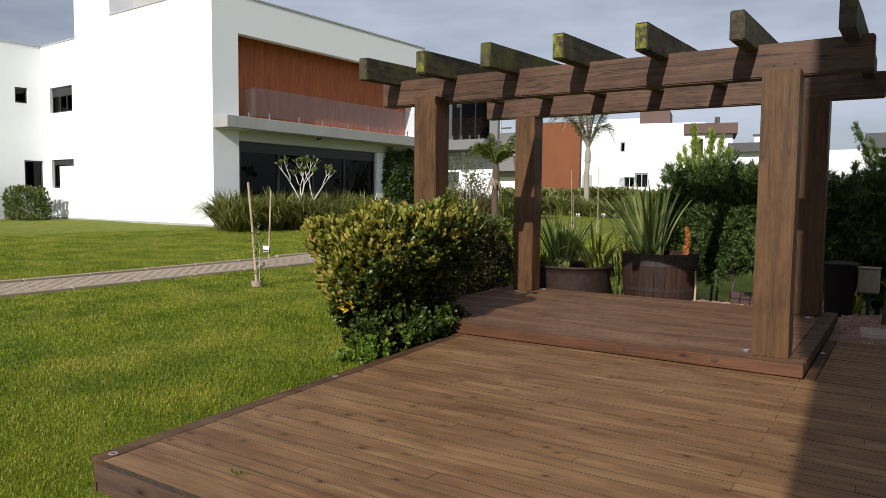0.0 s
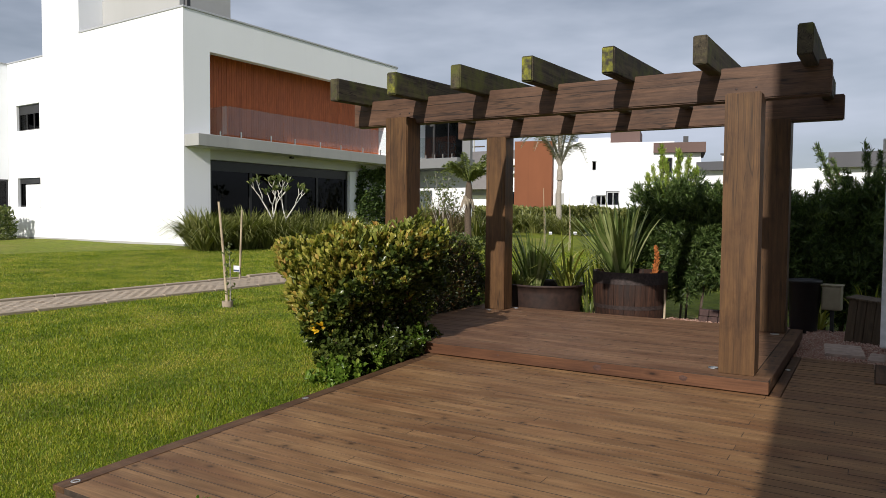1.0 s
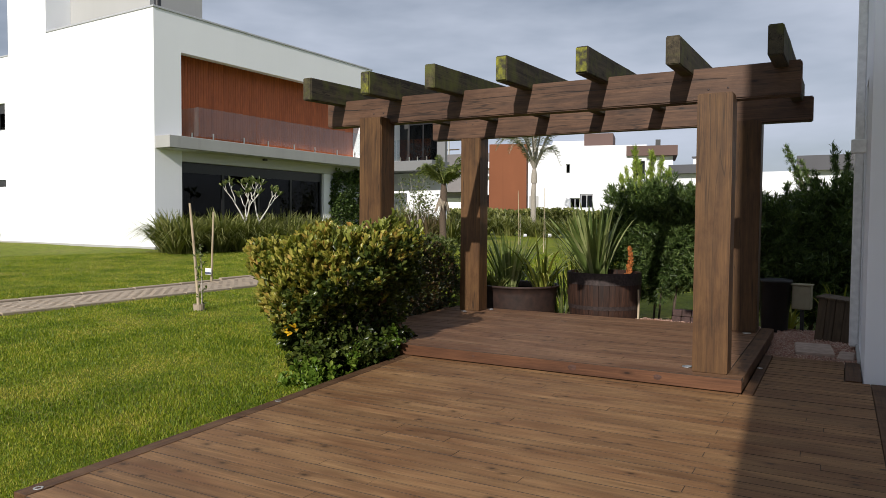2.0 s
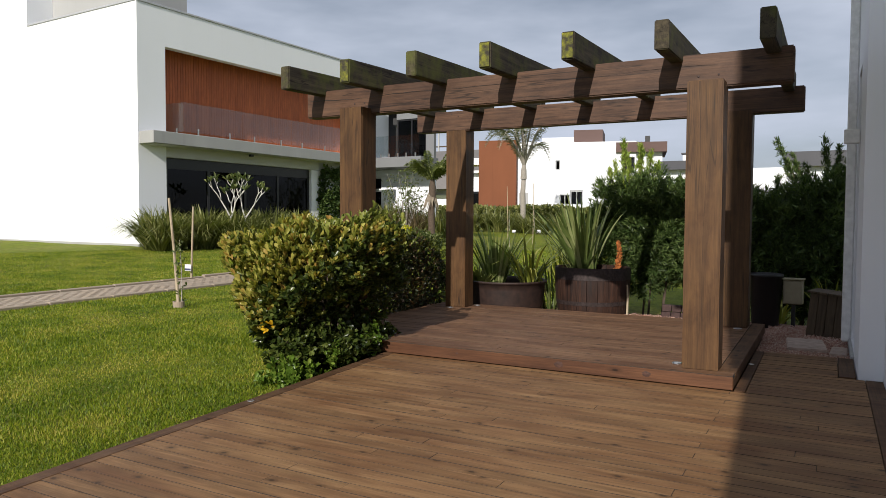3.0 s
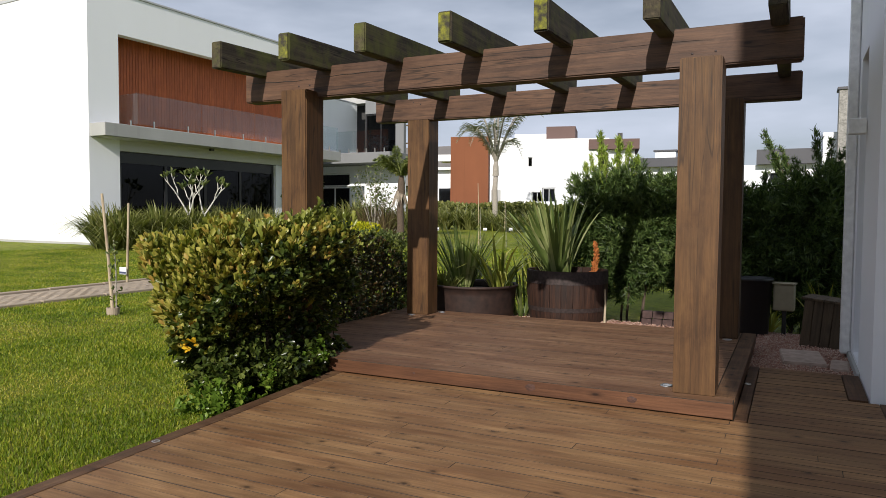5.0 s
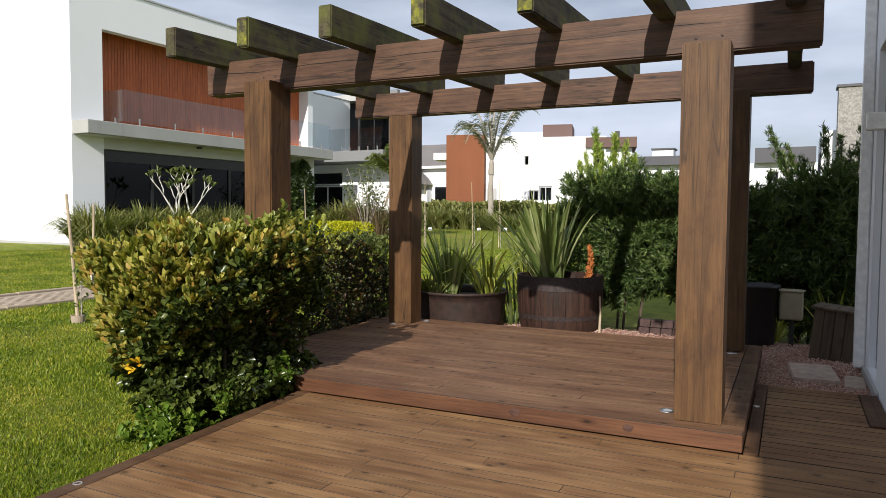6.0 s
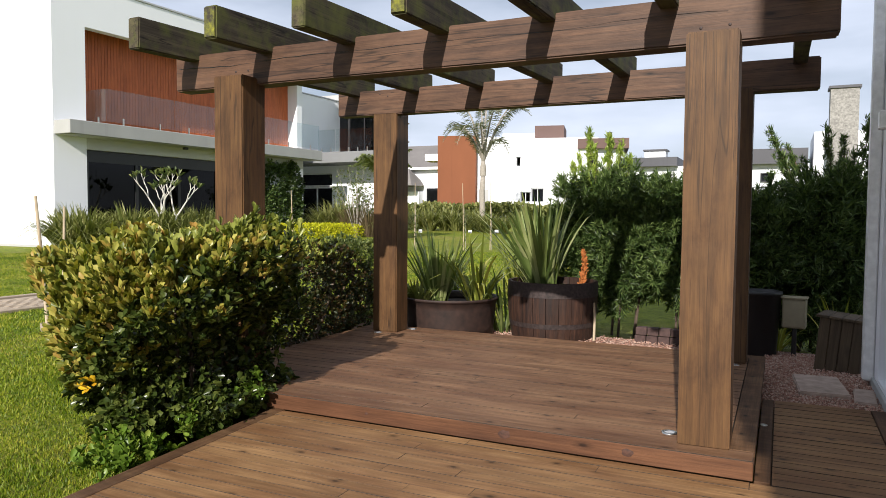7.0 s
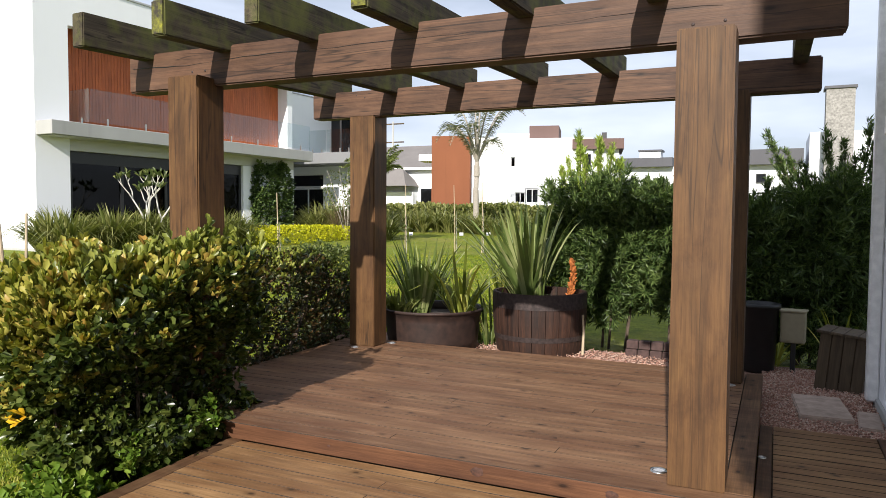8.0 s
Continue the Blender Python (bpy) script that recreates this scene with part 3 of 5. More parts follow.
part("beam", rough_beam(-4.71, -0.416, 5.518, 5.668, 2.063, 2.312, 0, 0.01, 0.003), BEAM, pergola, "front timber beam, cracked along its grain")
part("beam", rough_beam(-4.739, -0.408, 7.690, 7.835, 2.148, 2.390, 0, 0.01, 0.003), BEAM, pergola)
BOLTS = ((-1.05, 5.519, 2.145), (-0.91, 5.519, 2.150), (-4.14, 5.519, 2.165), (-4.03, 5.519, 2.165), (-4.25, 7.691, 2.35), (-4.16, 7.691, 2.325))
RISE = 0.034  # the rafters climb towards the back


def raked(bm):
    for v in bm.verts:
        v.co.z += (v.co.y - 4.98) * RISE
    return bm


for k in range(7):
    rx = -4.575 + 0.6628 * k
    r = part("rafter", raked(rough_beam(rx, rx + 0.098, 4.98, 7.98, 2.248, 2.452, 1, 0.007, 0.003)), RAFTER, pergola, "dark green-black mossy rafter")
    if k in (1, 3, 4):
        part("end_face", box(rx + 0.008, rx + 0.09, 4.972, 4.978, 2.26, 2.44), RAFTER_END, r, "yellow-green mossy end grain")

# bolt heads where the beams cross the posts
def bolt(x, y, z):
    bm = lathe([(0.0, -0.003), (0.006, -0.003), (0.008, -0.001), (0.008, 0.004)], 12)
    bmesh.ops.rotate(bm, matrix=Matrix.Rotation(radians(-90), 3, "X"), verts=bm.verts)
    bmesh.ops.translate(bm, vec=(x, y, z), verts=bm.verts)
    part("bolt", bm, RUST, pergola, "dark rusted bolt head", True)


for bx, by, bz in BOLTS:
    bolt(bx, by, bz)

# the long drying crack in the front beam
crack_pts = []
for k in range(40):
    cx = -4.67 + 3.75 * k / 39
    crack_pts.append(Vector((cx, 5.5175, 2.222 + 0.03 * noise.noise((cx * 1.3, 2.0, 0)) + 0.008 * noise.noise((cx * 9, 5.0, 0)))))
crack_r = [0.0005 + 0.003 * abs(math.sin(k * 0.37 + 0.6)) * (1 - k / 44) for k in range(40)]
part("crack", limb(bmesh.new(), crack_pts, crack_r, 5), BLACK_FRAME, pergola, "dark drying crack")

def deck_light(x, y, z, r=0.042):
    t = thing("deck_light", "round steel uplight sunk into the deck boards", "deck light", (x, y, z), group="recessed deck lights")
    bm = lathe([(r * 0.6, 0.001), (r * 0.72, 0.006), (r, 0.005), (r, -0.02)], 28)
    part("rim", bm, STEEL, t, smooth=True)
    part("lens", disc(bmesh.new(), r * 0.62, 0.002, 24), GREY_FRAME, t, "frosted lens")


for x, y, z in ((-1.164, 5.551, P), (-4.225, 7.63, P), (-4.02, 7.97, P), (-0.955, 7.61, P)):
    deck_light(x, y, z)
for x, y in ((-3.31, 1.66), (-3.45, 3.40), (-0.71, 6.3)):
    deck_light(x, y, 0.0, 0.022)


# ---- hedges and shrubs near the deck ----
def hedge_block(name, label, centre, size, n, length, material, seed, width=0.52, count=6, stems=7, power=4.0, extra=(), lump=0.12, depth=0.3, foot=None):
    rng = np.random.default_rng(seed)
    t = thing(name, label, "hedge", (centre[0], centre[1], gz(centre[0], centre[1])))
    base = Vector((centre[0], centre[1], gz(centre[0], centre[1])))
    c = np.array((0, 0, centre[2] - base.z))
    p, d = shell(c, size, n, rng, power, depth, lump)
    up = unit(d + np.array((0, 0, 0.7)) + rng.normal(0, 0.35, d.shape))
    part("foliage", rosettes("foliage", p, up, count, length, width, rng, material, 0.9), None, t)
    for k, (mat, sel, cnt, ln) in enumerate(extra):
        m = sel(p, d)
        part("new_growth", rosettes("new_growth", p[m] + up[m] * 0.02, up[m], cnt, ln, width, rng, mat, 0.8), None, t)
    for k in range(stems):
        a = rng.uniform(0, math.tau)
        fx, fy = (foot or (0.35, 0.35))
        q = Vector((math.cos(a) * size[0] * fx, math.sin(a) * size[1] * fy, 0))
        top = Vector((math.cos(a) * size[0] * 0.7, math.sin(a) * size[1] * 0.7, c[2] + size[2] * 0.3))
        part("stem", limb(bmesh.new(), [q - Vector((0, 0, 0.03)), q.lerp(top, 0.4) + Vector((0.03, 0.02, 0)), top], [0.016, 0.012, 0.005], 6), DARK_BARK, t)
    return t



def taper_hedge():
    """The clipped hedge at the deck's corner: broad at the top, drawn in at the foot, hollow along its dark side."""
    rng = np.random.default_rng(21)
    base = Vector((-4.17, 4.97, -0.17))
    t = thing("hedge", "clipped evergreen hedge, yellow-bronze on top, dark glossy green below", "hedge", base)
    n = 5600
    c = np.array((0, 0, 0.68))
    p, d = shell(c, (0.61, 0.77, 0.60), n, rng, 3.7, 0.35, 0.22)
    h = np.clip((p[:, 2] - 0.08) / 1.1, 0, 1)
    inside = p[:, 0] < 0
    hollow = np.exp(-((p[:, 2] - 0.56) / 0.19) ** 2)
    p[:, 0] *= np.where(inside, 0.02 + 0.98 * h ** 0.85, 1.04 - 0.50 * hollow + 0.16 * np.clip(h - 0.45, 0, 1))
    p[:, 1] *= np.where(p[:, 1] < 0, 0.82 + 0.18 * h, 0.99 + 0.06 * h)
    p[:, 1] += 0.07 * np.clip(-p[:, 0], 0, 0.6) * (1 + (1 - h))
    p[:, 2] += 0.07 * np.array([noise.noise(Vector((a * 3.5, b * 3.5, 3.0))) for a, b in p[:, :2]]) * h + 0.17 * h * np.clip(p[:, 0], -0.6, 0.5)
    p[:, 2] *= 0.97
    up = unit(d + np.array((0, 0, 0.75)) + rng.normal(0, 0.35, d.shape))
    # yellow leaves also favour the sunward side, so some sunlight is in the colour
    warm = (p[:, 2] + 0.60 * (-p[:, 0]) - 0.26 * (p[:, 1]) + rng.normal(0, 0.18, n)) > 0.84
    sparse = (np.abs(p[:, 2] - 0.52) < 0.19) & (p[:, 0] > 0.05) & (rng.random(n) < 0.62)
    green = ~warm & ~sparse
    # low tufts along the foot, with gaps between them
    tuft = np.array([(0.02, -0.66, 0.06), (0.16, -0.66, 0.10), (0.27, -0.60, 0.20), (0.36, -0.52, 0.10), (0.44, -0.36, 0.24), (0.47, -0.20, 0.13), (0.50, 0.02, 0.26), (0.50, 0.18, 0.30), (0.24, -0.64, 0.05)])
    fp = np.repeat(tuft, 16, axis=0) + rng.normal(0, 1, (144, 3)) * np.array((0.05, 0.05, 0.06))
    fp[:, 2] = np.maximum(fp[:, 2], 0.02)
    part("foliage", rosettes("foot_foliage", fp, np.array((0.3, -0.5, 0.8)) + rng.normal(0, 0.4, fp.shape), 8, 0.058, 0.52, rng, HEDGE_FRESH, 0.85), None, t, "bright green young leaves low down")
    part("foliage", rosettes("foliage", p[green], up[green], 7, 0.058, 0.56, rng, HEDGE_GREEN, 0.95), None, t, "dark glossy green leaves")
    # upright young shoots on the clipped top, tallest at the end by the platform
    m = 330
    sx, sy = rng.uniform(-0.48, 0.50, m), rng.uniform(-0.60, 0.68, m)
    sz = 1.19 + 0.16 * sx + 0.10 * rng.random(m) ** 2 + 0.20 * np.clip(sx + sy * 0.6, 0, 0.6) * rng.random(m)
    sp = np.stack((sx, sy, sz), 1)
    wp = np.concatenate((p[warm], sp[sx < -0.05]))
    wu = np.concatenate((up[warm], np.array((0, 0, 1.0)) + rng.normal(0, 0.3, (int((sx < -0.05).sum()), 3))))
    part("new_growth", rosettes("new_growth", wp, wu, 8, 0.064, 0.46, rng, HEDGE_SUN, 0.55), None, t, "yellow-bronze young leaves, tone partly sunlight")
    gp = sp[sx >= -0.05]
    part("top_growth", rosettes("top_growth", gp, np.array((0, 0, 1.0)) + rng.normal(0, 0.28, gp.shape), 9, 0.066, 0.47, rng, HEDGE_SHOOT, 0.55, stem=0.10), None, t, "upright pale green shoots")
    yp = np.array([(0.02, -0.70, 0.50), (0.07, -0.71, 0.47), (0.13, -0.72, 0.51)])
    tagged(part("yellow_foliage", rosettes("yellow_leaf", yp, np.tile((0.1, -1, 0.3), (3, 1)), 4, 0.060, 0.5, rng, YELLOW_LEAF, 0.7), None, t, "yellowed dying leaves"), kind="stuff")
    for k in range(14):
        a = rng.uniform(0, math.tau)
        q = Vector((0.08 + 0.12 * math.cos(a), 0.45 * math.sin(a), 0))
        top = Vector((0.02 + 0.16 * math.cos(a), 0.5 * math.sin(a), rng.uniform(0.6, 1.0)))
        part("stem", limb(bmesh.new(), [q - Vector((0, 0, 0.03)), q.lerp(top, 0.45) + Vector((0.04, -0.03, 0.05)), top], [0.014, 0.011, 0.004], 6), DARK_BARK, t)


taper_hedge()
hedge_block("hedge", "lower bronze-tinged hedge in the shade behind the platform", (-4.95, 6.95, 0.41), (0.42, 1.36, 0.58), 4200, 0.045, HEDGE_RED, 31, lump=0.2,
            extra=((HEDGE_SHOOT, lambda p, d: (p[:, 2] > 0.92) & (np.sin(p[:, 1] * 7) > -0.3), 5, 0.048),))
hedge_block("shrub", "olive green shrub with pale new leaves beside a post", (-5.32, 8.75, 0.42), (0.45, 0.5, 0.55), 1200, 0.05, SHRUB, 32, width=0.35, lump=0.3)


def podocarpus(label, x, y, half, top, n, seed, shoots, new_mat=None, y_half=0.42, low=0.26):
    """A dense narrow-leaved bush on several bare stems."""
    rng = np.random.default_rng(seed)
    base = Vector((x, y, -0.10))
    t = thing("bush", label, "bush", base)
    cz, hz = (top + low) / 2 + 0.1, (top - low) / 2
    p, d = shell((0, 0, cz), (half, y_half, hz), n, rng, 2.6, 0.45, 0.42)
    up = unit(d * 0.9 + np.array((0, 0, 0.45)) + rng.normal(0, 0.45, d.shape))
    part("foliage", rosettes("foliage", p, up, 12, 0.100, 0.14, rng, PODO, 0.80, NEEDLE, NEEDLE_FACES, 0.07), None, t)
    p, d = shell((0, 0, cz), (half * 0.72, y_half * 0.7, hz * 0.85), n // 3, rng, 2.6, 0.6, 0.2)
    part("inner_foliage", rosettes("inner_foliage", p, d, 9, 0.11, 0.34, rng, PODO, 0.95, NEEDLE, NEEDLE_FACES, 0.07), None, t)
    for sx, sy, sh, lean, mat in shoots:
        bm = bmesh.new()
        foot = Vector((sx, sy, top - 0.15))
        tip = foot + Vector((lean, 0.04, sh))
        limb(bm, [foot, foot.lerp(tip, 0.5) + Vector((0.02, 0, 0)), tip], [0.010, 0.007, 0.003], 5)
        sh_part = part("shoot", bm, DARK_BARK, t)
        m = int(85 * max(sh, 0.35))
        s = rng.random(m) ** 0.8
        q = np.array(foot)[None] + s[:, None] * np.array(tip - foot)[None] + rng.normal(0, 0.012, (m, 3))
        side = rng.random(m) < 0.45
        q[side] += rng.normal(0, 0.060, (side.sum(), 3)) * (1.08 - s[side])[:, None]
        ax = np.tile(np.array((tip - foot).normalized()), (m, 1)) + rng.normal(0, 0.35, (m, 3))
        part("foliage", rosettes("shoot_leaves", q, ax, 11, 0.07, 0.17, rng, mat, 0.75, NEEDLE, NEEDLE_FACES, 0.06), None, sh_part)
    for k in range(5):
        q = Vector((rng.uniform(-0.75, 0.75) * half, rng.uniform(-0.1, 0.1), 0))
        top_ = Vector((q.x * 1.2, rng.uniform(-0.1, 0.1), cz))
        part("stem", limb(bmesh.new(), [q - Vector((0, 0, 0.05)), q.lerp(top_, 0.5) + Vector((0.03, 0, 0)), top_], [0.016, 0.013, 0.008], 7), DARK_BARK, t)
    return t


podocarpus("dense dark green narrow-leaved bush with tall pale shoots", -2.43, 9.95, 0.69, 1.80, 2800, 41,
           ((-0.28, 0, 0.75, -0.02, PODO_NEW), (-0.12, 0.1, 0.62, 0.06, PODO_NEW), (-0.36, 0.0, 0.45, -0.06, PODO_NEW), (0.02, 0, 0.60, 0.06, PODO_NEW), (-0.20, -0.1, 0.5, 0.0, PODO_NEW), (-0.06, -0.05, 0.66, 0.0, PODO_NEW), (-0.44, 0.05, 0.36, -0.08, PODO_NEW), (0.10, 0.05, 0.46, 0.08, PODO_NEW), (-0.32, 0.08, 0.58, 0.02, PODO_NEW), (0.42, 0, 0.22, 0.05, PODO), (-0.55, 0, 0.20, -0.1, PODO)))
podocarpus("dense dark green narrow-leaved bush with bare stems", -1.62, 9.92, 0.72, 1.70, 2600, 42, ((0.0, 0, 0.28, 0.05, PODO), (0.3, 0, 0.34, 0.0, PODO), (0.42, 0.05, 0.42, 0.03, PODO), (-0.2, 0, 0.22, 0.0, PODO), (0.15, -0.05, 0.26, -0.04, PODO)), low=0.34)
podocarpus("dark green narrow-leaved bush in deep shade by the house", -0.20, 10.0, 0.50, 1.74, 2900, 44,
           ((-0.28, 0, 0.76, -0.34, PODO), (0.0, 0, 0.72, -0.04, PODO), (0.22, 0.0, 0.80, 0.12, PODO), (-0.22, 0.04, 0.58, -0.20, PODO), (0.10, 0.06, 0.62, 0.02, PODO), (-0.15, 0, 0.40, -0.10, PODO), (0.12, 0, 0.45, 0.1, PODO), (0.30, 0.05, 0.66, 0.10, PODO), (0.05, -0.1, 0.36, 0.05, PODO), (-0.32, 0.05, 0.42, -0.16, PODO)), low=0.0)
podocarpus("dark green narrow-leaved bush filling a gap between bushes", -0.78, 9.98, 0.46, 1.54, 2100, 43, ((0.0, 0, 0.46, 0.02, PODO), (-0.2, 0, 0.30, -0.03, PODO), (0.2, 0.05, 0.34, 0.04, PODO)), low=0.1)


# ---- planters ----
def barrel_planter(x, y):
    t = thing("barrel_planter", "half wine barrel planter with dark weathered staves and rusty hoops", "planter", (x, y, -0.05))
    n, h = 22, 0.62
    prof = lambda z: 0.430 + 0.045 * (z / h) + 0.02 * math.sin(math.pi * z / h)
    for k in range(n):
        a0, a1 = math.tau * (k + 0.02) / n, math.tau * (k + 0.98) / n
        bm = bmesh.new()
        prev = None
        for s in range(7):
            z = h * s / 6
            ring = [bm.verts.new((r * math.cos(a), r * math.sin(a), z)) for a, r in ((a0, prof(z)), ((a0 + a1) / 2, prof(z) + 0.003), (a1, prof(z)), (a1, prof(z) - 0.03), (a0, prof(z) - 0.03))]
            if prev:
                for i in range(5):
                    bm.faces.new((prev[i], prev[(i + 1) % 5], ring[(i + 1) % 5], ring[i]))
            else:
                bm.faces.new(ring)
            prev = ring
        bm.faces.new(prev)
        part("stave", bm, STAVE, t)
    for z0, z1 in ((0.47, 0.615), (0.15, 0.20)):
        zs = [z0, (z0 + z1) / 2, z1]
        bm = lathe([(prof(z0) - 0.002, z0)] + [(prof(z) + 0.005, z) for z in zs] + [(prof(z1) - 0.002, z1)], 64)
        part("hoop", bm, RUST, t, "rusty iron hoop")
    part("soil", disc(bmesh.new(), 0.42, 0.49), SOIL, t)
    return t


barrel_planter(-2.865, 9.02)
tub = thing("round_tub", "broad dark brown metal tub planter with a rolled rim", "planter", (-3.91, 8.65, -0.05))
bm = lathe([(0.0, 0.01), (0.44, 0.01), (0.455, 0.0), (0.475, 0.12), (0.495, 0.32), (0.51, 0.40), (0.525, 0.405), (0.532, 0.42), (0.525, 0.435), (0.505, 0.43), (0.49, 0.40), (0.48, 0.36)], 48)
part("body", bm, CORTEN, tub, smooth=True)
part("soil", disc(bmesh.new(), 0.478, 0.345), SOIL, tub)


flax_leaf_meshes = {}


def flax(name, label, x, y, z, n, height, width, spread, mat, seed, droop=0.35, base=0.12):
    """A tuft of sword-shaped leaves; leaves of like bend share a mesh."""
    rng = random.Random(seed)
    t = thing(name, label, "plant", (x, y, z))
    for k in range(n):
        bend = min(4, int(5 * rng.random() ** 0.75))
        key = (mat.name, bend, round(spread, 2), round(droop, 2), width)
        if key not in flax_leaf_meshes:
            lean, seg = spread * (bend + 0.5) / 5, 6
            vs, fs = [], []
            for i in range(seg + 1):
                u = i / seg
                off = lean * u + droop * lean * u ** 3
                w = width * (0.72, 1.0, 1.05, 0.98, 0.8, 0.48, 0.02)[i] / 2
                zz = u * math.sqrt(max(0.05, 1 - min(0.95, off * 0.75) ** 2))
                vs += [(off, -w, zz + 0.10 * w), (off + 0.25 * w, 0, zz), (off, w, zz + 0.10 * w)]
                if i:
                    o = 3 * i
                    fs += [(o - 3, o - 2, o + 1, o), (o - 2, o - 1, o + 2, o + 1)]
            flax_leaf_meshes[key] = mesh_of("leaf", np.array(vs), np.array(fs), mat)
        ob = part("leaf", flax_leaf_meshes[key], mat, t)
        a, h = rng.uniform(0, math.tau), height * rng.uniform(0.5, 1.0)
        r = base * math.sqrt(rng.random())
        ob.matrix_basis = Matrix.LocRotScale((r * math.cos(a), r * math.sin(a), 0), Euler((rng.uniform(-0.12, 0.12), rng.uniform(-0.08, 0.08), a + rng.uniform(-0.5, 0.5))), (h, 1.0, h))
    return t


flax("flax_plant", "grey-green sword-leaved flax growing in the barrel", -3.005, 9.08, 0.475, 88, 1.16, 0.040, 0.60, FLAX, 51, 0.25, base=0.16).rotation_euler = (0, radians(-9), 0)
flax("flax_plant", "grey-green flax with arching leaves between the planters", -3.44, 9.05, -0.04, 30, 0.88, 0.028, 0.8, FLAX, 52, 0.5)
flax("striped_flax_plant", "yellow-green striped flax growing in the round tub", -3.62, 8.74, 0.29, 34, 0.86, 0.036, 0.95, FLAX_YELLOW, 53, 0.7)
flax("flax_plant", "green upright flax growing in the round tub", -4.12, 8.76, 0.29, 74, 0.92, 0.034, 0.50, FLAX, 54, 0.2)
flax("flax_plant", "small dark trailing plant in the round tub", -4.26, 8.52, 0.29, 60, 0.32, 0.03, 0.9, FLAX_DARK, 55)
flax("flax_plant", "yellow-green flax behind the planters", -3.65, 10.3, -0.1, 80, 1.15, 0.038, 0.6, FLAX_YELLOW, 56)
flax("flax_plant", "grey-green flax behind the round tub", -4.65, 10.1, -0.1, 80, 1.1, 0.038, 0.5, FLAX, 57)

flax("striped_plant", "small yellow-green striped plant beside the bin", -0.66, 9.28, -0.05, 16, 0.36, 0.028, 0.9, FLAX_YELLOW, 58, 0.6, base=0.05)
flax("striped_plant", "small yellow-green striped plant behind the crate", -0.12, 9.28, -0.05, 16, 0.66, 0.030, 0.7, FLAX_YELLOW, 59, 0.6, base=0.05)

rng_ = np.random.default_rng(61)
frond = thing("rusty_fern_frond", "upright rust-orange dead fern frond in the barrel", "plant", (-2.54, 9.06, 0.485))
m_ = 420
fz = rng_.random(m_) ** 0.9
fp = np.stack((0.034 * (1.05 - fz) ** 0.6 * rng_.uniform(-1, 1, m_) + 0.03 * np.sin(fz * 2.6) - 0.02, 0.012 * rng_.normal(size=m_), 0.02 + 0.38 * fz), 1)
part("fibre_tuft", leaves("fibre_tuft", fp, np.stack((rng_.normal(0, 0.55, m_), rng_.normal(0, 0.4, m_), np.full(m_, 1.0)), 1), rng_.uniform(0.025, 0.045, m_), np.full(m_, 0.014), rng_, RUSTY_ORANGE), None, frond)

stake = thing("garden_stake", "short pale wooden stake in the gravel", "stake", (-2.385, 8.93, -0.04))
part("stick", limb(bmesh.new(), [Vector((0, 0, 0)), Vector((0.004, 0, 0.2)), Vector((-0.004, 0, 0.40))], [0.014, 0.013, 0.012], 8), BAMBOO, stake)

# low stack of dark bricks
stack = thing("brick_border", "low border of dark weathered bricks on the gravel", "bricks", (-1.77, 9.10, -0.045))
for k in range(4):
    for z in range(2):
        part("brick", box(-0.22 + 0.118 * k + 0.01 * z, -0.11 + 0.118 * k + 0.01 * z, -0.05, 0.06, 0.085 * z, 0.085 * z + 0.08, 0.006), BRICK_DARK, stack)

slab = thing("stepping_slab", "flat worn concrete stepping slab in the gravel", "paving slab", (-0.345, 7.74, -0.065), 4)
part("slab", rough_beam(-0.17, 0.17, -0.30, 0.34, 0.0, 0.05, 1, 0.008, 0.006), SLAB_STONE, slab)
slab = thing("stepping_slab", "small flat slab beside the house wall", "paving slab", (-0.05, 7.55, -0.065), -3)
part("slab", rough_beam(-0.08, 0.06, -0.25, 0.2, 0.0, 0.04, 1, 0.008, 0.004), SLAB_STONE, slab)

# bin, meter box and wooden crate
bin_ = thing("waste_bin", "tall black plastic waste bin in shade", "bin", (-0.80, 9.0, -0.05))
part("body", lathe([(0.0, 0.0), (0.135, 0.0), (0.145, 0.02), (0.175, 0.58), (0.188, 0.585), (0.188, 0.615), (0.168, 0.62), (0.162, 0.55)], 28), BIN_BLACK, bin_, smooth=True)
part("liner", disc(bmesh.new(), 0.163, 0.55, 28), BIN_BLACK, bin_)
meter = thing("meter_box", "cream enamel service box on a short post", "meter box", (-0.515, 8.98, -0.06), -8)
part("post", box(-0.02, 0.02, 0.03, 0.07, 0, 0.30, 0.004), BIN_BLACK, meter)
part("cabinet", box(-0.10, 0.10, -0.04, 0.09, 0.29, 0.565, 0.008), BOX_GREY, meter)
part("lid", box(-0.112, 0.112, -0.055, 0.10, 0.566, 0.585, 0.005), BOX_GREY, meter)
part("door", box(-0.085, 0.085, -0.047, -0.041, 0.305, 0.55, 0.002), BOX_GREY, meter)
crate = thing("wooden_crate", "dark weathered plank crate with a boarded lid, leaning", "crate", (-0.165, 8.52, -0.06), -14)
crate.rotation_euler.y = radians(5)
for k in range(4):
    part("plank", box(-0.17 + 0.086 * k, -0.17 + 0.086 * k + 0.082, -0.15, -0.128, 0.0, 0.47, 0.004), DARK_TIMBER, crate)
    part("plank", box(-0.17 + 0.086 * k, -0.17 + 0.086 * k + 0.082, 0.128, 0.15, 0.0, 0.47, 0.004), DARK_TIMBER, crate)
    part("lid_board", box(-0.195 + 0.098 * k, -0.195 + 0.098 * k + 0.094, -0.185, 0.185, 0.472, 0.495, 0.004), DARK_TIMBER, crate)
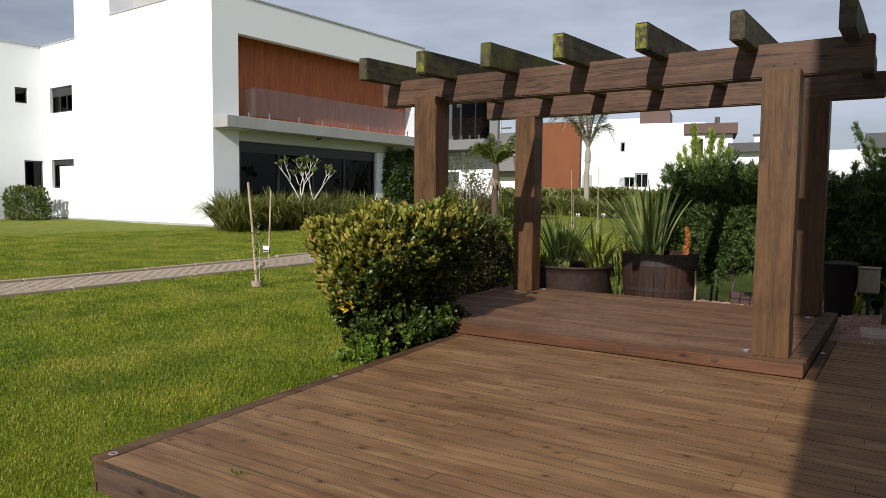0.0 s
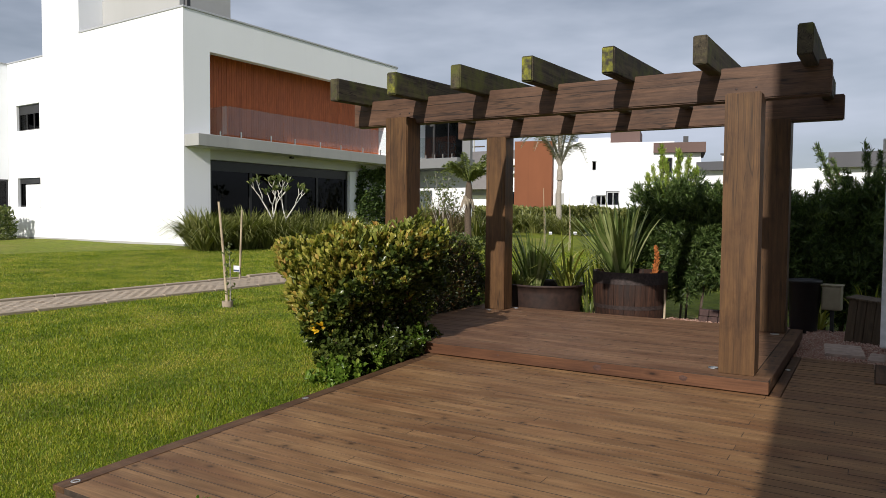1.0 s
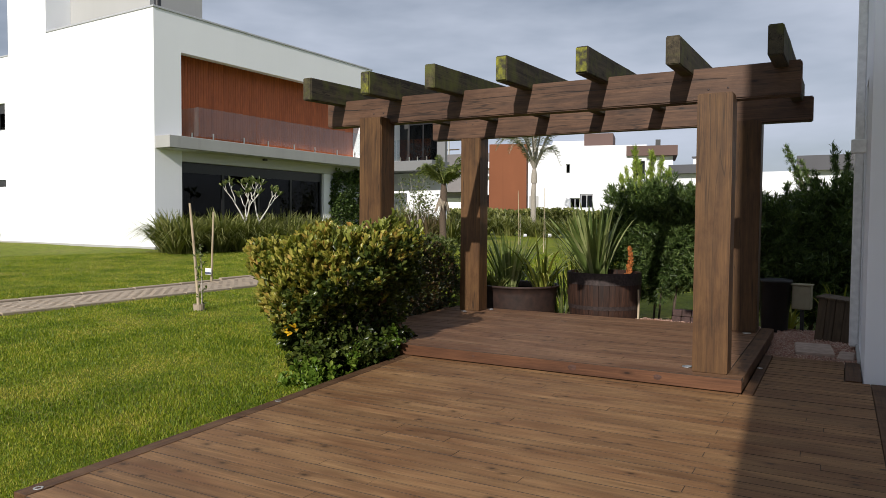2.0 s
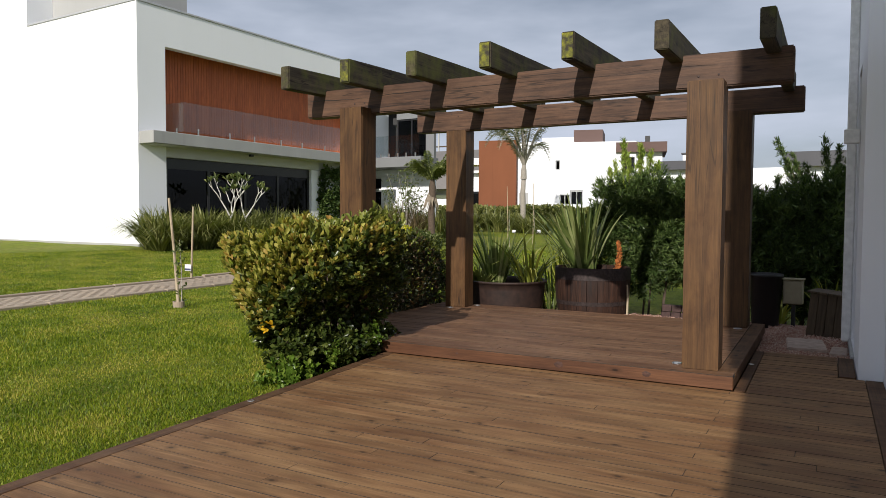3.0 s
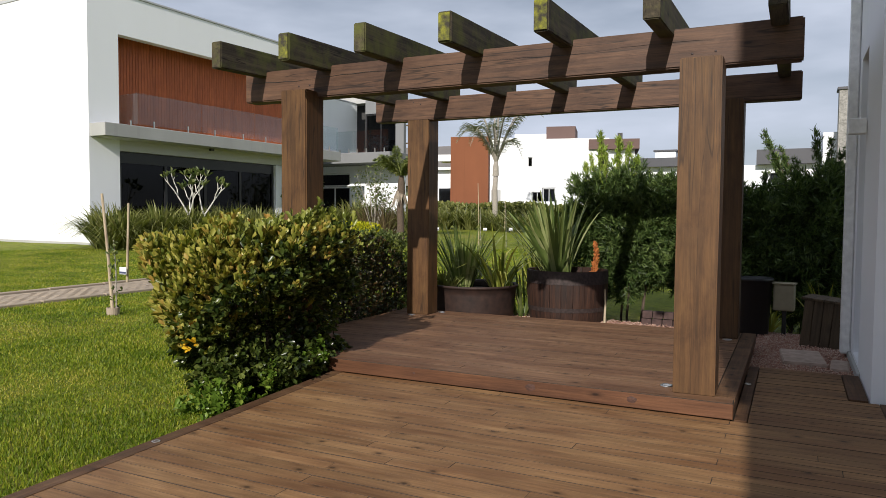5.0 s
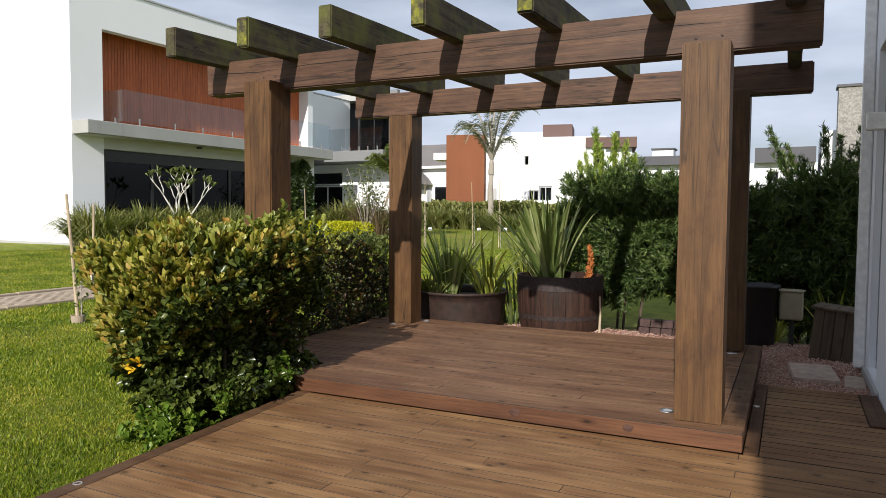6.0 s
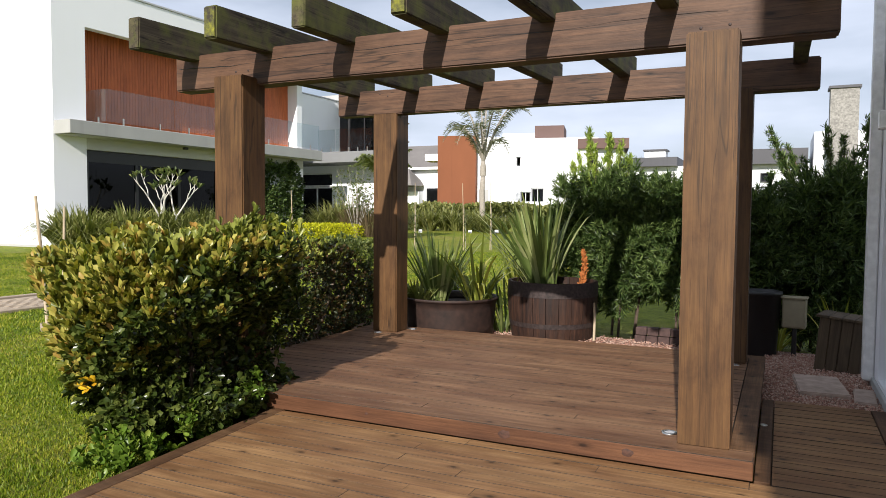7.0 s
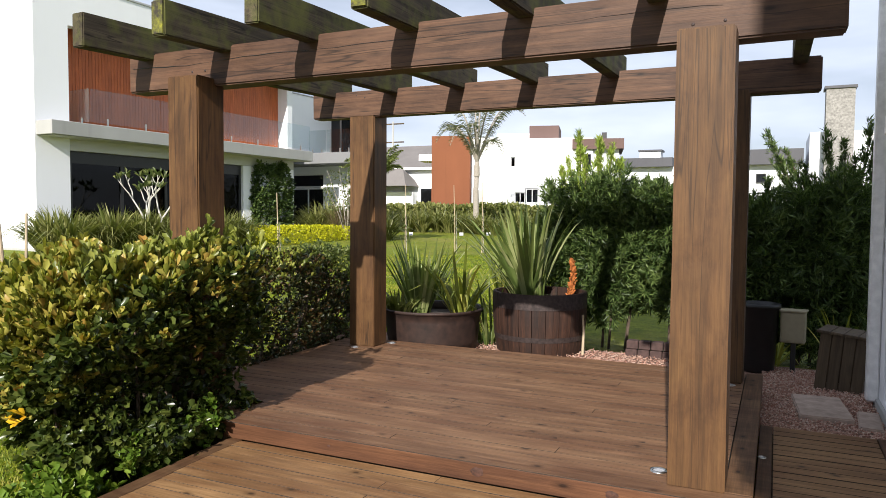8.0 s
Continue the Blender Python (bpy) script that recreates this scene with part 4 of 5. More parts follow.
for s in (-0.172, 0.152):
    for k in range(4):
        part("side_plank", box(s, s + 0.02, -0.127, 0.127, 0.01 + 0.115 * k, 0.12 + 0.115 * k, 0.004), DARK_TIMBER, crate)


# ---- path ----
path = thing("path", "pale concrete paver footpath with kerb stones across the lawn", "path", kind="structure")
PX0, PX1 = -10.94, -9.75
paver_mesh = finish("paver", box(-0.099, 0.099, -0.049, 0.049, -0.06, 0.0, 0.003), PAVER)
kerb_mesh = finish("kerb_stone", box(-0.045, 0.045, -0.49, 0.49, -0.10, 0.022, 0.010), PAVER)
rest = bmesh.new()
cnt = 0
for r in range(-20, 120):
    yy = 2.0 + r * 0.10
    for c in range(7):
        xx = PX0 + 0.10 + 0.2 * c + (0.1 if r % 2 else 0.0)
        if xx > PX1 - 0.05:
            continue
        z = gz(xx, yy) + 0.012 + random.uniform(-0.002, 0.002)
        if 4.2 < yy < 8.6 and cnt < 290:
            ob = part("paver", paver_mesh, None, path)
            ob.location, ob.rotation_euler = (xx, yy, z), (0, -0.028, random.uniform(-0.01, 0.01))
            cnt += 1
        else:
            box(xx - 0.098, xx + 0.098, yy - 0.048, yy + 0.048, z - 0.06, z, 0, rest)
tagged(part("paving", rest, PAVER, path), kind="stuff")
bed = bmesh.new()
for k in range(28):
    ya, yb = 0.0 + 0.5 * k, 0.5 + 0.5 * k
    bed.faces.new([bed.verts.new((q, w, gz(q, w) + 0.008)) for q, w in ((PX0, ya), (PX1, ya), (PX1, yb), (PX0, yb))])
part("sand_bed", bed, PAVER, path)
for k in range(15):
    for xx in (PX0 - 0.06, PX1 + 0.05):
        ob = part("kerb_stone", kerb_mesh, None, path)
        yy = -0.5 + k
        ob.location = (xx, yy, gz(xx, yy) + 0.02)


# ---- saplings ----
def sapling(label, x, y, height, lean, tag=True, pot=True, stake2=False, seed=1, thin=1.0):
    rng = np.random.default_rng(seed)
    t = thing("sapling", label, "young tree", (x, y, gz(x, y)), group="staked saplings on the lawn")
    tip = Vector((lean[0], lean[1], height))
    part("stake", limb(bmesh.new(), [Vector((0, 0, -0.02)), tip * 0.5 + Vector((0.01, 0, 0)), tip], [0.022 * thin, 0.019 * thin, 0.016 * thin], 8), BAMBOO, t)
    bm = limb(bmesh.new(), [Vector((0.06, 0, 0)), Vector((0.04, 0.02, height * 0.35)), Vector((0.03, 0.0, height * 0.62))], [0.010, 0.008, 0.004], 6)
    part("trunk", bm, BARK, t)
    m = 26
    q = np.stack((rng.normal(0.04, 0.04, m), rng.normal(0, 0.04, m), rng.uniform(0.1, height * 0.62, m)), 1)
    part("foliage", rosettes("sapling_leaves", q, rng.normal(0, 1, (m, 3)) + np.array((0, 0, 0.5)), 3, 0.055, 0.5, rng, SHRUB, 0.9), None, t)
    if pot:
        part("collar", lathe([(0.075, 0.0), (0.08, 0.09), (0.066, 0.09), (0.06, 0.02)], 18), PAVER, t, "clay collar at the foot")
    if stake2:
        part("stake", limb(bmesh.new(), [Vector((0.20, 0.05, 0.42)), Vector((0.27, 0.03, 1.40))], [0.016, 0.013], 7), BAMBOO, t)
    if tag:
        tg = part("tag", box(0.15, 0.27, -0.02, -0.012, 0.52, 0.61, 0.002), TAG_WHITE, t, "white plastic tag")
        part("print", box(0.155, 0.265, -0.0235, -0.0205, 0.53, 0.555), TAG_DARK, tg)
    return t


sapling("young staked tree with a white tag, beside the path", -8.08, 6.86, 1.52, (-0.17, 0.0), stake2=True)

weed = thing("weed", "small green weed growing through a deck gap", "weed", (-2.62, 1.82, 0.0))
rng_ = np.random.default_rng(63)
part("foliage", rosettes("weed_leaves", np.array([(0, 0, 0.012), (0.02, 0.01, 0.01), (-0.02, 0.0, 0.01)]), np.tile((0, 0, 1.0), (3, 1)), 5, 0.022, 0.5, rng_, HEDGE_FRESH, 1.3), None, weed)


# ---- neighbour's house ----
def wall_part(parent, x0, x1, y0, y1, z0, z1, mat=WHITE, name="wall", label=""):
    return part(name, box(x0, x1, y0, y1, z0, z1), mat, parent, label)


def window_y(parent, x0, x1, y, z0, z1, frame_mat=BLACK_FRAME, bars=1, shutter=0.0, fw=0.06):
    """A window in a wall that faces -y; its frame stands in the opening."""
    f = part("window", box(x0, x0 + fw, y, y + 0.08, z0, z1), frame_mat, parent)
    part("frame", box(x1 - fw, x1, y, y + 0.08, z0, z1), frame_mat, f)
    part("frame", box(x0 + fw, x1 - fw, y, y + 0.08, z1 - fw - shutter, z1), frame_mat, f)
    part("frame", box(x0 + fw, x1 - fw, y, y + 0.08, z0, z0 + fw), frame_mat, f)
    step = (x1 - x0 - 2 * fw) / (bars + 1)
    for k in range(bars):
        xm = x0 + fw + step * (k + 1)
        part("mullion", box(xm - fw / 2, xm + fw / 2, y + 0.002, y + 0.078, z0 + fw, z1 - fw - shutter), frame_mat, f)
    for k in range(bars + 1):
        xa = x0 + fw + step * k + (fw / 2 if k else 0)
        xb = x0 + fw + step * (k + 1) - (fw / 2 if k < bars else 0)
        part("pane", box(xa, xb, y + 0.03, y + 0.042, z0 + fw, z1 - fw - shutter), PANE, f)
    return f


def window_x(parent, x, y0, y1, z0, z1, frame_mat=BLACK_FRAME, bars=1, fw=0.06, head=0.06, deep=0.08):
    """A window in a wall that faces +x."""
    f = part("window", box(x - deep, x, y0, y0 + fw, z0, z1), frame_mat, parent)
    part("frame", box(x - deep, x, y1 - fw, y1, z0, z1), frame_mat, f)
    part("frame", box(x - deep, x, y0 + fw, y1 - fw, z1 - head, z1), frame_mat, f)
    part("frame", box(x - deep, x, y0 + fw, y1 - fw, z0, z0 + fw), frame_mat, f)
    step = (y1 - y0 - 2 * fw) / (bars + 1)
    for k in range(bars):
        ym = y0 + fw + step * (k + 1)
        part("mullion", box(x - deep + 0.002, x - 0.002, ym - fw / 2, ym + fw / 2, z0 + fw, z1 - head), frame_mat, f)
    for k in range(bars + 1):
        ya = y0 + fw + step * k + (fw / 2 if k else 0)
        yb = y0 + fw + step * (k + 1) - (fw / 2 if k < bars else 0)
        part("pane", box(x - 0.05, x - 0.038, ya, yb, z0 + fw, z1 - head), PANE, f)
    return f


villa = thing("villa", "white modern two-storey house with red timber cladding and a glass balcony", "house", (0, 0, 0))
HX, HY, HZ = -18.78, 14.72, 0.15
TOP = 7.72
VILLA_AT = Matrix.Translation((HX, HY, 0)) @ Matrix.Rotation(radians(-3), 4, "Z") @ Matrix.Translation((-HX, -HY, 0))
villa.matrix_basis = VILLA_AT
# wall towards the garden path, facing -y
WX0, WX1 = -29.48, -27.69
wall_part(villa, -27.37, HX, HY, HY + 0.3, HZ, TOP)
wall_part(villa, WX1, -27.371, HY, HY + 0.3, HZ, 7.20)
wall_part(villa, WX0, WX1, HY, HY + 0.3, HZ, 1.49)
wall_part(villa, WX0, WX1, HY, HY + 0.3, 2.63, 4.49)
wall_part(villa, WX0, WX1, HY, HY + 0.3, 5.50, 7.20)
wall_part(villa, -30.18, WX0, HY, HY + 0.3, HZ, 7.20)
wall_part(villa, -27.37, -24.80, HY - 0.004, HY + 2.2, TOP + 0.004, 10.2, WHITE, "tower", "white stair tower")
wall_part(villa, -24.795, -20.2, HY + 0.9, HY + 3.0, TOP + 0.004, 9.1, GREY_WALL, "roof_wall", "pale grey set-back roof wall")
part("plinth", box(-29.6, HX + 0.01, HY - 0.02, HY - 0.001, HZ, 0.32, 0.004), CONCRETE, villa)
window_y(villa, WX0, WX1, HY + 0.10, 4.49, 5.50, bars=2, shutter=0.30)
lw = window_y(villa, WX0, WX1, HY + 0.10, 1.49, 2.63, bars=1, shutter=0.16)
part("shutter", box(-28.77, WX1 + 0.003, HY - 0.03, HY + 0.08, 1.46, 2.36), WHITE, lw, "closed white shutter")
# east wall with the recessed balcony
wall_part(villa, HX - 0.3, HX, HY + 0.3, 15.72, HZ, TOP)
wall_part(villa, HX - 0.3, HX, 15.72, 24.6, 6.53, TOP)
wall_part(villa, HX - 0.3, HX, 24.6, 25.6, 6.53, TOP)
wall_part(villa, HX - 0.3, HX, 15.72, 25.3, 3.06, 3.39, CREAM, "lintel")
wall_part(villa, HX - 0.3, HX, 22.5, 22.87, HZ, 3.05, WHITE, "pillar")
part("coping", box(HX - 0.34, HX + 0.03, HY - 0.03, 25.63, TOP + 0.004, TOP + 0.07, 0.01), GREY_FRAME, villa)
part("coping", box(-24.79, HX - 0.345, HY - 0.03, HY + 0.33, TOP + 0.004, TOP + 0.07, 0.01), GREY_FRAME, villa)
part("coping", box(-30.2, -27.38, HY - 0.03, HY + 0.33, 7.204, 7.26, 0.01), GREY_FRAME, villa)
wall_part(villa, -29.6, HX - 0.31, HY + 0.31, 25.4, 6.75, 6.95, DARK_ROOF, "roof")
wall_part(villa, -29.6, HX - 0.31, 25.3, 25.6, HZ, 6.74)
wall_part(villa, -29.6, HX - 0.31, HY + 0.31, 25.0, 3.45, 3.7, CONCRETE, "floor_slab")
wall_part(villa, -29.6, HX - 0.31, HY + 0.31, 25.0, 0.30, 0.45, CONCRETE, "floor_slab")
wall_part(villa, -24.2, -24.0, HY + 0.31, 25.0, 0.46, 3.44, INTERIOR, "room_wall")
part("flue", limb(bmesh.new(), [Vector((-19.5, 15.4, 6.9)), Vector((-19.5, 15.4, 7.6)), Vector((-19.5, 15.4, 8.25))], [0.11, 0.11, 0.11], 14), BLACK_FRAME, villa, "black metal roof flue")
part("wall_light", box(HX + 0.3, HX + 0.42, 18.9, 19.05, 3.30, 3.375, 0.01), BLACK_FRAME, villa)
# balcony slab and glass
sl = part("balcony_slab", box(HX - 0.9, -18.09, HY + 0.03, 25.68, 3.40, 3.78, 0.012), CONCRETE, villa, "pale concrete balcony slab")
part("soffit", box(HX + 0.01, -18.15, HY + 0.12, 25.6, 3.384, 3.393), CREAM, sl)
plank_mesh = finish("cladding_plank", box(0, 0.022, 0.003, 0.106, 3.78, 6.70, 0.003), CLADDING)
for k in range(89):
    ob = part("cladding_plank", plank_mesh, None, villa)
    ob.location = (-19.60, 15.72 + 0.109 * k, random.uniform(-0.003, 0.003))
wall_part(villa, -19.8, -19.61, 15.4, 25.3, 3.79, 6.74, BROWN, "cladding_backing")
wall_part(villa, -19.60, -19.09, 15.4, 15.71, 3.79, 6.52, CREAM, "reveal")
for k in range(4):
    y0 = 15.98 + 2.42 * k
    g = part("glass_panel", box(-18.24, -18.228, y0, y0 + 2.40, 3.86, 4.78), RAIL_GLASS, villa)
    for q in (0.55, 1.85):
        part("clamp", box(-18.255, -18.213, y0 + q - 0.02, y0 + q + 0.02, 3.80, 3.99, 0.004), STEEL, g)
g = part("glass_panel", box(-19.1, -18.245, 15.96, 15.972, 3.86, 4.78), RAIL_GLASS, villa)
part("clamp", box(-18.6, -18.56, 15.945, 15.987, 3.80, 3.99, 0.004), STEEL, g)
# side wall that runs back beside the terrace
wall_part(villa, -19.9, -19.62, 25.62, 28.9, 3.82, 6.30)
part("coping", box(-19.93, -19.59, 25.635, 28.9, 6.304, 6.36, 0.01), GREY_FRAME, villa)
# ground-floor glazing
window_x(villa, HX - 0.12, 15.76, 22.5, 0.46, 3.05, bars=3, fw=0.10, head=0.34, deep=0.12)
# pale things inside, seen faintly through the glass
for x, y, z0, z1, w in ((-20.4, 17.2, 0.46, 2.6, 0.35), (-21.0, 19.6, 0.46, 2.5, 0.12), (-21.0, 20.6, 0.46, 2.5, 0.12)):
    wall_part(villa, x - 0.1, x, y, y + w, z0, z1, GREY_FRAME, "inner_column")

# west wing, facing +x
wing = thing("villa_wing", "white rendered side wing with small black windows", "house", (0, 0, 0))
wing.matrix_basis = VILLA_AT
for y0, y1, z0, z1 in ((12.4, 26, 0.1, 0.9), (12.4, 13.98, 0.9, 2.60), (14.70, 26, 0.9, 2.60), (12.4, 26, 2.60, 4.88), (12.4, 13.70, 4.88, 5.50), (14.17, 26, 4.88, 5.50), (12.4, 26, 5.50, 7.20)):
    wall_part(wing, -30.49, -30.19, y0, y1, z0, z1)
wall_part(wing, -37, -31.6, 12.4, 26, 0.1, 7.20)
wall_part(wing, -31.6, -30.49, 12.4, 12.7, 0.1, 7.20)
wall_part(wing, -31.6, -30.49, 12.7, 26, 6.9, 7.20, CONCRETE, "roof")
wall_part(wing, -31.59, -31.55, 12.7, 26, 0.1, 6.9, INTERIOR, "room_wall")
part("coping", box(-37, -30.16, 12.37, 26, 7.204, 7.26, 0.01), GREY_FRAME, wing)
window_x(wing, -30.25, 13.70, 14.17, 4.88, 5.50, bars=0)
window_x(wing, -30.25, 13.98, 14.70, 0.9, 2.60, bars=0)

# north wing behind the balcony
north = thing("villa_annex", "grey and white annex with a roof terrace and sliding door", "house", (0, 0, 0))
north.matrix_basis = VILLA_AT @ Matrix.Translation((-0.93, 1.0, 0.02))
wall_part(north, -24, -20.25, 27.0, 27.3, 0.3, 3.35)
wall_part(north, -18.45, -15.6, 27.0, 27.3, 0.3, 3.35)
wall_part(north, -20.25, -18.45, 27.0, 27.3, 3.05, 3.35)
part("terrace_slab", box(-24, -15.3, 25.55, 27.0, 3.36, 3.80, 0.01), MID_GREY, north, "pale grey terrace slab")
window_y(north, -20.25, -18.45, 27.08, 0.5, 2.42, WHITE_FRAME, 1)
window_y(north, -20.25, -18.45, 27.08, 2.44, 3.04, WHITE_FRAME, 0)
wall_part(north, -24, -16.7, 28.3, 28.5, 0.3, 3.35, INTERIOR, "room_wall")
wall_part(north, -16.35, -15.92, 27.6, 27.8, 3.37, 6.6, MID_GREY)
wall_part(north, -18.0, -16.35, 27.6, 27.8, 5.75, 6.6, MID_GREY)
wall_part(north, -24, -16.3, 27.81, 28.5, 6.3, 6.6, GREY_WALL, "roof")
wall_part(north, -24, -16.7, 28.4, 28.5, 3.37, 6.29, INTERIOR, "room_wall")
window_y(north, -18.0, -16.35, 27.65, 3.37, 5.74, BLACK_FRAME, 1)
for k in range(3):
    g = part("glass_panel", box(-18.2 + 0.92 * k, -17.32 + 0.92 * k, 25.70, 25.712, 3.84, 4.75), RAIL_GLASS, north)
    for q in (0.2, 0.68):
        part("clamp", box(-18.2 + 0.92 * k + q - 0.02, -18.2 + 0.92 * k + q + 0.02, 25.685, 25.727, 3.80, 3.98, 0.004), STEEL, g)

# climbing plant on the pillar
rng_ = np.random.default_rng(71)
ivy = thing("climbing_plant", "dense dark climbing plant covering the wall end", "climber", (-18.35, 24.0, gz(-18.5, 23.5)))
p_, d_ = shell((0, 0, 1.35), (0.34, 1.05, 1.38), 2400, rng_, 6, 0.3, 0.2)
part("foliage", rosettes("ivy_leaves", p_, d_ + np.array((0, 0, 0.3)), 4, 0.16, 0.5, rng_, PODO, 1.0), None, ivy)
wall_part(villa, HX - 0.3, HX, 22.87, 25.3, HZ, 3.05)


# ---- planting beds ----
def clump(x, y, model, scale, turn):
    ob = copy_thing(model, pose(x, y, gz(x, y) - 0.02, 0, 0, turn))
    ob.scale = (scale, scale, scale * random.uniform(0.9, 1.1))
    return ob


proto = []
for s in range(3):
    rng_ = np.random.default_rng(80 + s)
    t = thing("flax_clump", "dark green sword-leaved flax clump in the border", "plant", (-16.9 + s * 0.1, 14.3 + s * 1.1, gz(-16.9, 14.3 + s * 1.1)), group="border flax")
    part("foliage", straps("border_flax", 190, rng_, FLAX_DARK, 1.36, 0.058, 0.85, 0.6, 0.22), None, t)
    proto.append(t)
random.seed(12)
for k in range(34):
    yy = 14.0 + 0.18 * k + random.uniform(-0.15, 0.15)
    xx = -17.15 + random.uniform(-0.75, 0.6) + 0.02 * k
    clump(xx, yy, proto[k % 3], random.uniform(0.75, 1.05), random.uniform(0, 360))
# second row further along the garden
for k in range(22):
    yy = 30.5 + random.uniform(-0.8, 0.8)
    xx = -19.5 + 0.62 * k
    clump(xx, yy, proto[k % 3], random.uniform(0.75, 1.0), random.uniform(0, 360))
for xx, yy, s in ((-17.5, 26.0, 1.0), (-17.0, 26.2, 1.15), (-18.0, 26.1, 0.9), (-16.1, 25.8, 1.1), (-15.3, 25.5, 0.95), (-14.5, 25.8, 1.05), (-13.9, 25.1, 0.9)):
    clump(xx, yy, proto[int(s * 20) % 3], s, xx * 100)
dry = thing("dry_grass_clump", "dry brownish ornamental grass clump", "plant", (-15.7, 25.1, gz(-15.7, 25.1)))
part("foliage", straps("dry_blades", 260, np.random.default_rng(91), DRY, 1.5, 0.02, 0.7, 0.6, 0.4), None, dry)
copy_thing(dry, pose(-14.8, 24.8, gz(-14.8, 24.8), 0, 0, 80))

gold = thing("golden_hedge", "low clipped golden-yellow hedge", "hedge", (-15.5, 22.3, gz(-15.5, 22.3)))
rng_ = np.random.default_rng(95)
p_, d_ = shell((0, 0, 0.22), (0.75, 2.7, 0.33), 3200, rng_, 5, 0.3, 0.12)
part("foliage", rosettes("gold_leaves", p_, d_ + np.array((0, 0, 0.9)), 4, 0.06, 0.6, rng_, GOLD_HEDGE, 0.9), None, gold)

far_hedge = thing("hedge", "clipped dark green hedge at the foot of the white wall", "hedge", (-29.15, 14.1, gz(-29.15, 14.1)))
p_, d_ = shell((0, 0, 0.55), (1.05, 0.5, 0.72), 1300, np.random.default_rng(96), 5, 0.3, 0.12)
part("foliage", rosettes("far_hedge_leaves", p_, d_ + np.array((0, 0, 0.6)), 4, 0.11, 0.45, np.random.default_rng(97), SHRUB, 0.9), None, far_hedge)


# ---- frangipani ----
def frangipani(x, y):
    rng = random.Random(7)
    t = thing("frangipani_tree", "small pale-limbed frangipani with leaf tufts at its tips", "tree", (x, y, gz(x, y)))
    tips = []
    bm = bmesh.new()

    def grow(p, d, length, r, depth):
        q = p + d * length
        limb(bm, [p, p.lerp(q, 0.5) + Vector((rng.uniform(-0.03, 0.03), rng.uniform(-0.03, 0.03), 0)), q], [r, r * 0.88, r * 0.75], 7)
        if depth == 0:
            tips.append(q)
            return
        a0 = rng.uniform(0, math.tau)
        for k in range(2):
            a = a0 + k * math.tau / 2 + rng.uniform(-0.4, 0.4)
            nd = (d * 0.9 + Vector((math.cos(a), math.sin(a), 0.25)) * 0.42).normalized()
            grow(q, nd, length * rng.uniform(0.55, 0.72), r * 0.74, depth - 1)

    for k in range(3):
        a = 0.6 + k * 2.1
        grow(Vector((0.05 * math.cos(a), 0.05 * math.sin(a), -0.03)), Vector((0.24 * math.cos(a), 0.24 * math.sin(a), 1)).normalized(), 0.95, 0.034, 3)
    part("trunk", bm, PALE_BARK, t)
    nr = np.random.default_rng(17)
    pts = np.array([tuple(q) for q in tips])
    part("foliage", rosettes("frangipani_leaves", pts, np.tile((0, 0, 1.0), (len(pts), 1)), 7, 0.24, 0.24, nr, SHRUB, 0.9), None, t)


frangipani(-16.85, 16.85)


